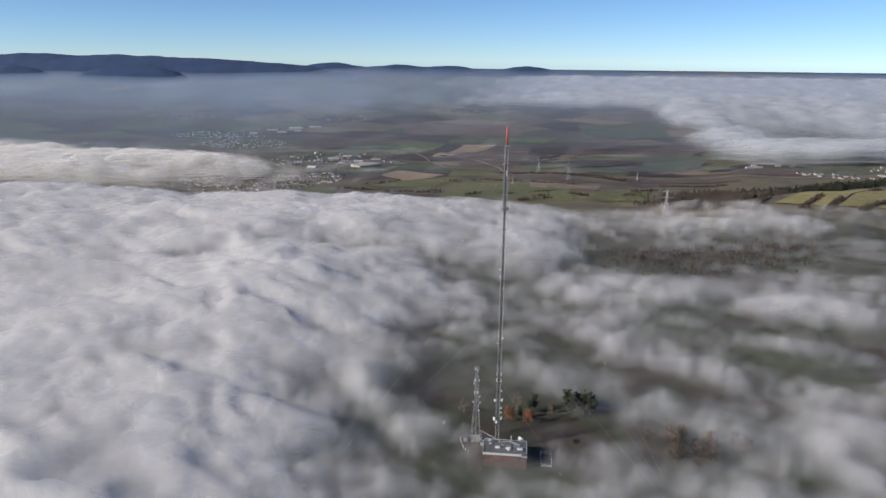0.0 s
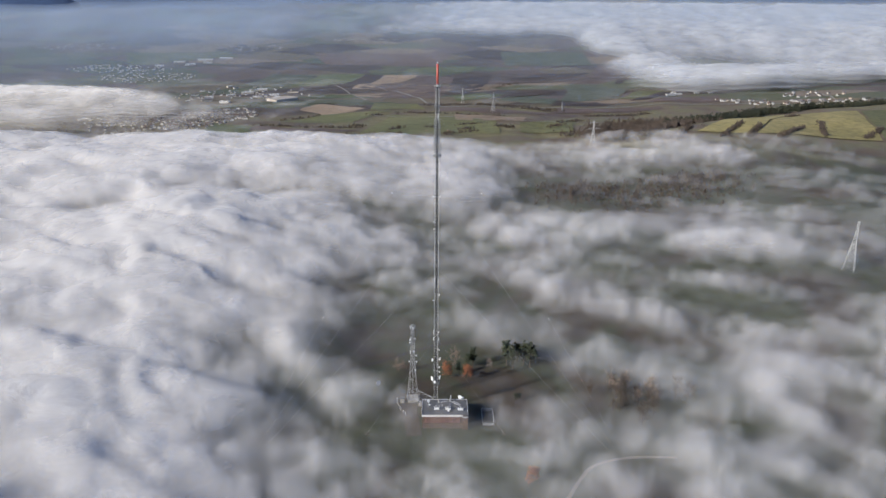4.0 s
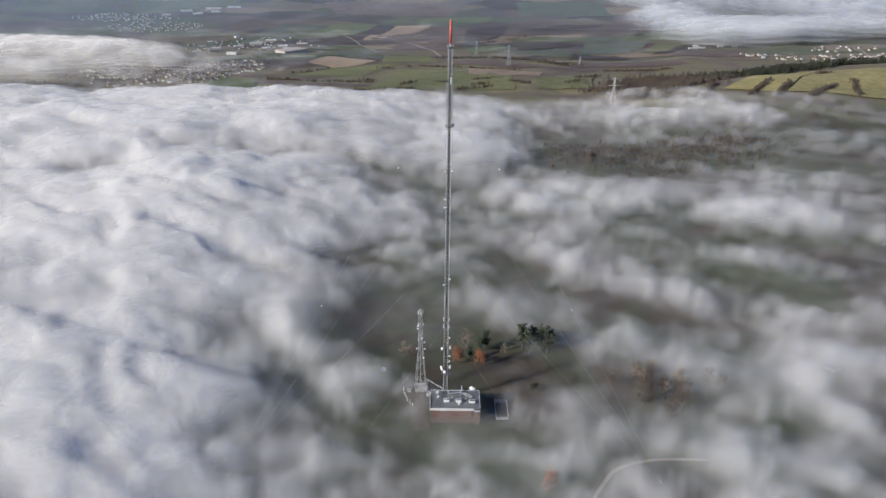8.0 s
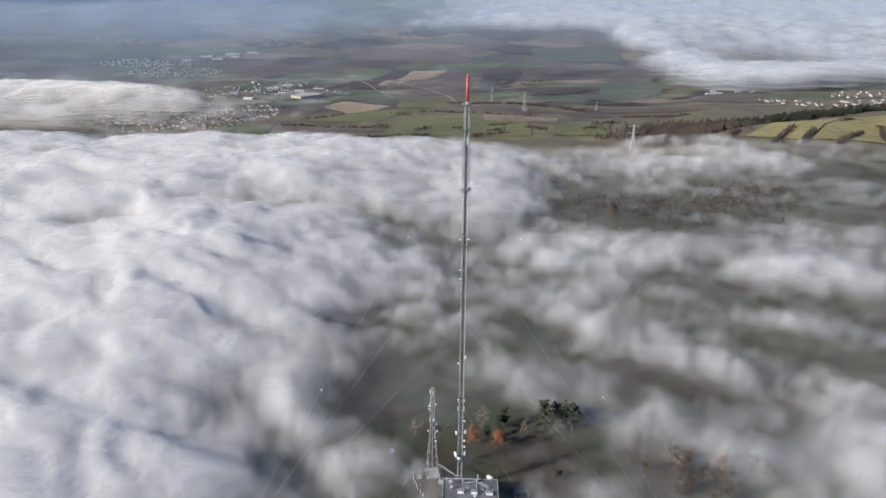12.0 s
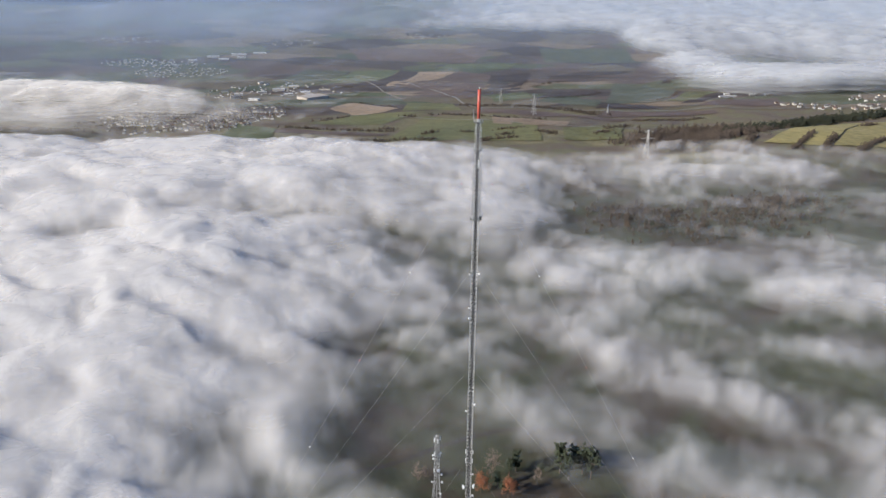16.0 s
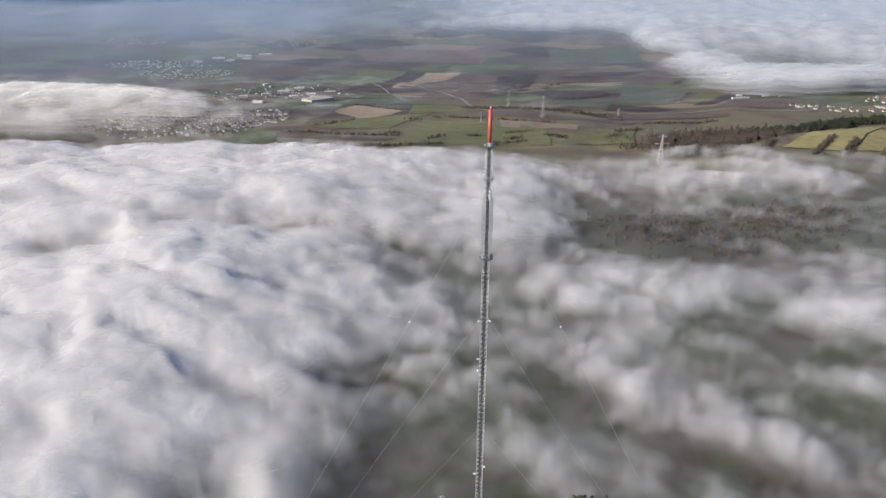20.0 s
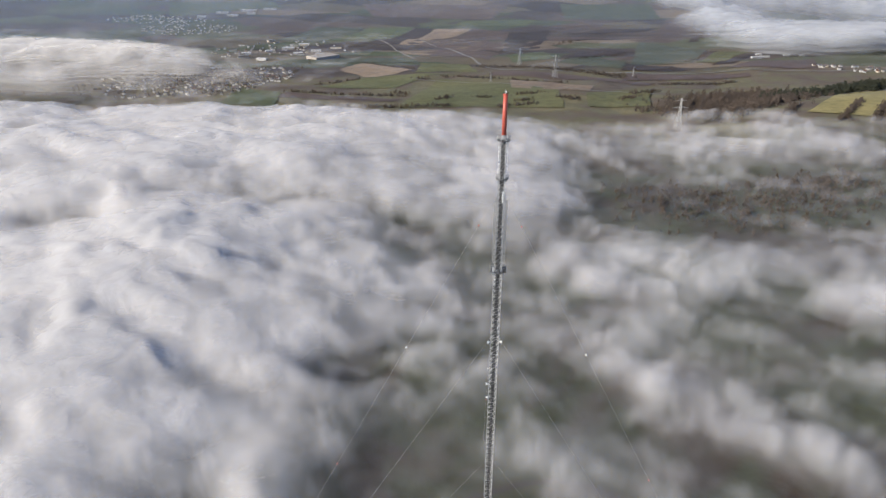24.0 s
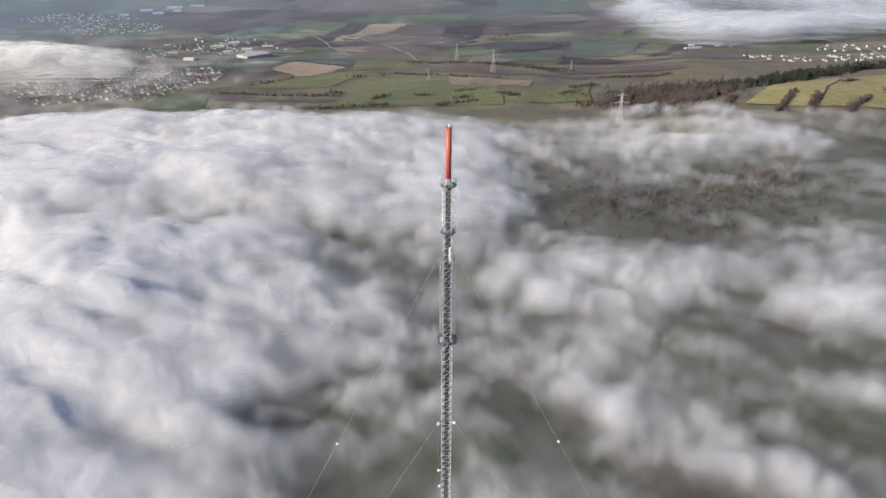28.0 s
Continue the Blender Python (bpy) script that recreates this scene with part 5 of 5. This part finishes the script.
# ---- woods and hedges, far off ----
def wood(name, spots, material, label, seed, tall=9.0, group="valley hedges"):
    rs = np.random.RandomState(seed)
    cs, ss = [], []
    for x, y, f in spots:
        z, h = level(x, y), tall * f * (0.7 + 0.6 * rs.rand())
        for i in range(24):
            g = rs.rand()
            cs.append((x + rs.randn() * h * 0.17 * (1.15 - 0.7 * g), y + rs.randn() * h * 0.17 * (1.15 - 0.7 * g), z + h * (0.12 + 0.85 * g)))
            ss.append(h * (0.115 - 0.055 * g))
    me = clump_mesh(cs, ss, seed, 1.1)
    me.materials.append(material)
    return tagged(new(name, me), label, "trees", group, "stuff")


def along(p, q, n, wide, rs, f=1.0):
    return [(p[0] + (q[0] - p[0]) * t + rs.randn() * wide, p[1] + (q[1] - p[1]) * t + rs.randn() * wide, f * (0.6 + 0.6 * rs.rand())) for t in rs.rand(n)]


rs = np.random.RandomState(11)
spots = []
for p, q, n, w in (((400, 890), (500, 935), 150, 16), ((500, 935), (600, 985), 170, 14), ((600, 985), (730, 1010), 200, 14), ((730, 1010), (1000, 1080), 260, 18)):
    spots += along(p, q, n, w, rs)
wood("evergreen_wood", spots, dark_wood, "dark evergreen wood along the ridge crest", 1, 11, "ridge woods")
spots = []
for p, q, n, w in (((250, 800), (330, 900), 330, 28), ((300, 800), (420, 900), 420, 28), ((330, 900), (460, 1000), 260, 22), ((270, 730), (330, 770), 120, 16), ((360, 790), (440, 880), 120, 9), ((340, 760), (390, 830), 100, 6)):
    spots += along(p, q, n, w, rs, 0.9)
wood("bare_wood", spots, bare_wood, "leafless brown wood on the ridge flank", 2, 9, "ridge woods")
spots = []
for p, q, n, w in (((150, 365), (300, 430), 420, 30), ((260, 440), (330, 470), 140, 14), ((110, 420), (180, 400), 130, 24)):
    spots += along(p, q, n, w, rs, 0.8)
wood("bare_wood", spots, bare_wood, "leafless brown wood showing through the hill fog", 3, 6.5, "ridge woods")
for k, (p, q, n) in enumerate((((400, 672), (470, 775), 55), ((435, 668), (490, 755), 50), ((480, 672), (555, 752), 56), ((575, 845), (600, 862), 16), ((560, 700), (600, 790), 40), ((350, 700), (390, 770), 40), ((620, 700), (680, 760), 40))):
    wood("hedge", along(p, q, n * 5, 2.4, rs, 0.7), bare_wood, "brown hedge running down the grassy ridge", 10 + k, 6)
for k, (p, q, n, w) in enumerate((((-320, 976), (-130, 956), 70, 4), ((-300, 814), (-50, 848), 160, 9), ((-90, 1232), (134, 1088), 70, 3), ((-16, 1428), (269, 1189), 260, 12), ((-422, 2013), (-275, 2070), 60, 10), ((-300, 1551), (-140, 1355), 40, 4), ((-302, 1095), (-239, 1200), 30, 3), ((-135, 1188), (-112, 1186), 14, 5), ((-73, 899), (-54, 933), 20, 5), ((42, 958), (87, 971), 26, 6), ((105, 929), (140, 909), 26, 6), ((-19, 930), (7, 928), 18, 5), ((41, 891), (61, 904), 18, 5), ((170, 1447), (349, 1717), 34, 3), ((422, 1406), (547, 1674), 34, 3), ((168, 1878), (303, 2206), 50, 14), ((-149, 998), (-128, 977), 20, 6), ((199, 915), (229, 939), 30, 6), ((225, 962), (269, 1004), 40, 8), ((14, 843), (71, 873), 40, 6), ((299, 1116), (439, 1147), 80, 6))):
    wood("hedge", along(p, q, n * 2, w * 0.8, rs, 0.7), bare_wood, "dark leafless hedge and scrub in the valley", 40 + k, 6)
wood("garden_trees", [(-410 - 330 * rs.rand(), 930 + 640 * rs.rand(), 0.6) for i in range(620)], bare_wood, "leafless garden trees among the town houses", 70, 8, "town trees")


# ---- houses ----
def house_set(wall, roof, w, d, h, label):
    w, d, h = w * 0.56, d * 0.56, h * 0.6
    t = thing("house", (0, 0, -400), label, "house", "valley houses")
    b = bm_of()
    box(b, -w / 2, w / 2, -d / 2, d / 2, -1.5, h)
    vs = [b.verts.new(p) for p in ((-w / 2, -d / 2, h), (-w / 2, d / 2, h), (-w / 2, 0, h + d * 0.42), (w / 2, -d / 2, h), (w / 2, d / 2, h), (w / 2, 0, h + d * 0.42))]
    b.faces.new((vs[0], vs[2], vs[1])), b.faces.new((vs[3], vs[4], vs[5]))
    part("wall", b, wall, t)
    b = bm_of()
    e, r = 0.5, d * 0.42
    for s in (-1, 1):
        q = [(-w / 2 - e, s * (d / 2 + e), h - 0.35), (w / 2 + e, s * (d / 2 + e), h - 0.35), (w / 2 + e, 0, h + r + 0.08), (-w / 2 - e, 0, h + r + 0.08)]
        lo = [b.verts.new(p) for p in q]
        hi = [b.verts.new((p[0], p[1], p[2] + 0.22)) for p in q]
        b.faces.new(hi if s < 0 else hi[::-1]), b.faces.new(lo[::-1] if s < 0 else lo)
        for i in range(4):
            j = (i + 1) % 4
            b.faces.new((lo[i], lo[j], hi[j], hi[i]))
    bmesh.ops.recalc_face_normals(b, faces=b.faces)
    part("roof", b, roof, t)
    b = bm_of()
    box(b, w * 0.2, w * 0.2 + 0.8, -0.4, 0.4, h + r * 0.5, h + r + 1.0)
    part("chimney", b, tile_red, t)
    for s in (-1, 1):
        b = bm_of()
        box(b, s * w * 0.25 - 0.7, s * w * 0.25 + 0.7, -d / 2 - 0.06, -d / 2 - 0.004, 1.0, 2.4)
        part("window", b, glass_mat, t)
    return t


HOUSES = [house_set(plaster, tile_red, 9.5, 8, 4.6, "white rendered house with red tiled roof"), house_set(cream, tile_red, 10, 8, 4.2, "cream rendered house with red tiled roof"),
          house_set(plaster, tile_grey, 9, 7.5, 5.4, "white rendered house with grey roof"), house_set(plaster, tile_grey, 11, 8, 4.6, "long white rendered house with grey roof")]


def settle(n, cx, cy, rx, ry, turn, seed, keep=lambda x, y: True):
    rs = np.random.RandomState(seed)
    done = []
    for i in range(n * 6):
        if len(done) >= n:
            break
        u, v = rs.rand() * 2 - 1, rs.rand() * 2 - 1
        x, y = cx + u * rx * math.cos(turn) - v * ry * math.sin(turn), cy + u * rx * math.sin(turn) + v * ry * math.cos(turn)
        if u * u + v * v > 1 or not keep(x, y) or any((x - a) ** 2 + (y - c) ** 2 < 80 for a, c in done):
            continue
        done.append((x, y))
        copy_thing(HOUSES[int(rs.rand() * 4)], Matrix.Translation((x, y, level(x, y))) @ Matrix.Rotation(turn + rs.choice((0, 1.57)) + rs.randn() * 0.15, 4, "Z"))


settle(80, -505, 1300, 110, 160, 0.25, 1)
settle(55, -455, 1070, 60, 130, 0.2, 2)
settle(80, -585, 1150, 110, 150, 0.2, 3)
settle(30, -645, 1440, 110, 130, 0.2, 4)
settle(24, 830, 1280, 140, 45, 0.1, 5)
settle(18, 930, 1420, 80, 60, 0.3, 6)
settle(6, 660, 1310, 30, 15, 0.0, 7)
settle(14, -700, 1960, 130, 120, 0.2, 13)


def far_town(spots, label):
    """Many small houses too far off to tell apart."""
    rs = np.random.RandomState(31)
    b, r = bm_of(), bm_of()
    for n, cx, cy, rx, ry in spots:
        for i in range(n):
            a, f = rs.rand() * 6.28, math.sqrt(rs.rand())
            x, y = cx + rx * f * math.cos(a), cy + ry * f * math.sin(a)
            z, w, d = level(x, y), 3.2 + 3.5 * rs.rand(), 3.2 + 1.6 * rs.rand()
            box(b, x - w / 2, x + w / 2, y - d / 2, y + d / 2, z - 2, z + 3.4)
            box(r, x - w / 2 - 0.4, x + w / 2 + 0.4, y - d / 2, y + d / 2 + 0.4, z + 3.41, z + 5.2, 0.7)
    t = thing("distant_town", (0, 0, 0), label, "town", "far towns")
    tagged(part("walls", b, plaster, t), kind="stuff")
    tagged(part("roofs", r, tile_grey, t), kind="stuff")


far_town([(260, -540, 1200, 160, 270), (110, -680, 1350, 120, 200), (40, 800, 1280, 170, 45), (50, -600, 1920, 220, 200)], "scattered small houses and sheds among the town")
far_town([(110, -1330, 2760, 230, 110), (120, -1130, 2560, 190, 120)], "pale houses of a hazy distant town")
far_town([(80, -330, 3560, 210, 60)], "pale houses of a hazy distant village")
far_town([(30, 1230, 2960, 110, 60)], "pale houses of a distant village in fog")
far_town([(60, -1000, 3350, 300, 90), (40, -1700, 3300, 260, 80)], "pale houses of a hazy distant village")
for k, ob in enumerate(HOUSES):
    x, y = ((-560, 1120), (-590, 1180), (-500, 1060), (-620, 1240))[k]
    ob.matrix_basis = Matrix.Translation((x, y, level(x, y))) @ Matrix.Rotation(0.6 * k, 4, "Z")


def hall(x, y, w, d, h, turn, roof, wall, label, doors=6):
    w, d, h = w * 0.72, d * 0.72, h * 0.72
    t = thing("hall", (x, y, level(x, y)), label, "industrial hall", "industrial halls", turn)
    b = bm_of()
    box(b, -w / 2, w / 2, -d / 2, d / 2, -8, h)
    part("wall", b, wall, t)
    b = bm_of()
    box(b, -w / 2 - 0.4, w / 2 + 0.4, -d / 2 - 0.4, d / 2 + 0.4, h + 0.004, h + 0.9, 0.1)
    part("roof", b, roof, t)
    for i in range(doors):
        b = bm_of()
        xx = -w / 2 + w * (i + 0.5) / doors
        box(b, xx - w / doors * 0.25, xx + w / doors * 0.25, -d / 2 - 0.15, -d / 2 - 0.01, 0, h * 0.6)
        part("loading_door", b, grey_panel, t)


hall(-420, 1670, 100, 62, 9, 0.85, tan_roof, tan_roof, "large tan flat-roofed industrial hall", 9)
for i, (x, y, w, d, a) in enumerate(((-634, 1687, 40, 18, 0.4), (-575, 1655, 38, 16, -0.2), (-700, 2150, 26, 12, 0.9), (-663, 2090, 22, 10, 0.9), (-593, 1971, 50, 20, 0.3), (-540, 1880, 36, 18, 0.2),
                                     (-453, 1990, 46, 20, 0.1), (-500, 1930, 40, 18, 0.2), (-560, 2030, 44, 18, 0.2), (-741, 1912, 30, 14, 0.3), (-470, 1850, 30, 16, 0.4), (-620, 1880, 36, 16, 0.5), (-510, 1800, 26, 12, 0.3), (-660, 1790, 34, 14, 0.3))):
    hall(x, y, w, d, 6.5, a, hall_roof if i % 3 else tile_grey, plaster if i % 2 else cream, "pale flat-roofed workshop in the trading estate", 4)
for i, (x, y, w, d) in enumerate(((-1140, 2945, 70, 26), (-1074, 2886, 60, 24), (-1040, 2996, 90, 30), (-962, 3053, 80, 24), (-1200, 2859, 50, 20), (-1010, 2930, 50, 24))):
    hall(x, y, w, d, 8, 0.2, hall_roof, plaster, "long white warehouse on the far town's edge", 5)
for i, (x, y, w, d, a) in enumerate(((650, 1626, 18, 10, 0.1), (640, 1560, 30, 10, 0.25), (700, 1590, 18, 9, 0.1), (740, 1600, 14, 8, 0.2), (610, 1530, 34, 9, 0.3))):
    hall(x, y, w, d, 4.5, a, hall_roof, plaster, "low white farm shed in the fields", 5)


# ---- power pylons ----
def pylon(x, y, h, turn, label):
    t = thing("power_pylon", (x, y, level(x, y)), label, "pylon", "power pylons", turn)

    def half(z):
        return float(np.interp(z / h, [0, 0.62, 1.0], [h * 0.105, h * 0.03, h * 0.014]))

    def cn(k, z):
        w = half(z)
        return Vector(((1, 1, -1, -1)[k] * w, (1, -1, -1, 1)[k] * w, z))
    zs = [h * f for f in (0, 0.16, 0.29, 0.40, 0.49, 0.56, 0.62, 0.69, 0.76, 0.83, 0.9, 0.96, 1.0)]
    for k in range(4):
        b = bm_of()
        bar(b, cn(k, -1), cn(k, h * 0.62), 0.17, 5)
        bar(b, cn(k, h * 0.62), cn(k, h), 0.13, 5)
        part("leg", b, pylon_paint, t)
        b = bm_of()
        j = (k + 1) % 4
        for i in range(len(zs) - 1):
            bar(b, cn(k, zs[i]), cn(j, zs[i + 1]), 0.09, 4)
            bar(b, cn(j, zs[i]), cn(k, zs[i + 1]), 0.09, 4)
            bar(b, cn(k, zs[i + 1]), cn(j, zs[i + 1]), 0.08, 4)
        part("bracing", b, pylon_paint, t)
    for z, reach in ((0.70, 0.26), (0.93, 0.17)):
        for s in (-1, 1):
            b = bm_of()
            tip = Vector((s * h * reach, 0, h * z))
            for k in range(4):
                if (cn(k, 0).x > 0) == (s > 0):
                    bar(b, cn(k, h * z), tip, 0.1, 4)
                    bar(b, cn(k, h * (z + 0.045)), tip, 0.1, 4)
            bar(b, cn(0, h * z).lerp(tip, 0), tip, 0.08, 4)
            arm = part("crossarm", b, pylon_paint, t)
            for f in (1.0, 0.55) if z < 0.8 else (1.0,):
                b = bm_of()
                bar(b, (s * h * reach * f, 0, h * z), (s * h * reach * f, 0, h * z - 2.4), 0.12, 6)
                part("insulator", b, dark_steel, arm)
    return t


pylon(222, 681, 37, 0.1, "tall pale steel power pylon on the ridge edge")
pylon(123, 1172, 41, 0.5, "tall grey steel power pylon in the valley fields")
pylon(69, 1411, 36, 0.5, "tall grey steel power pylon in the valley fields")
pylon(6, 1125, 17, 0.5, "small grey steel power pylon on the pasture")
pylon(273, 1210, 18, 0.5, "small grey steel power pylon by the road")
pylon(292, 168, 36, 0.9, "tall pale steel power pylon standing in hill fog")
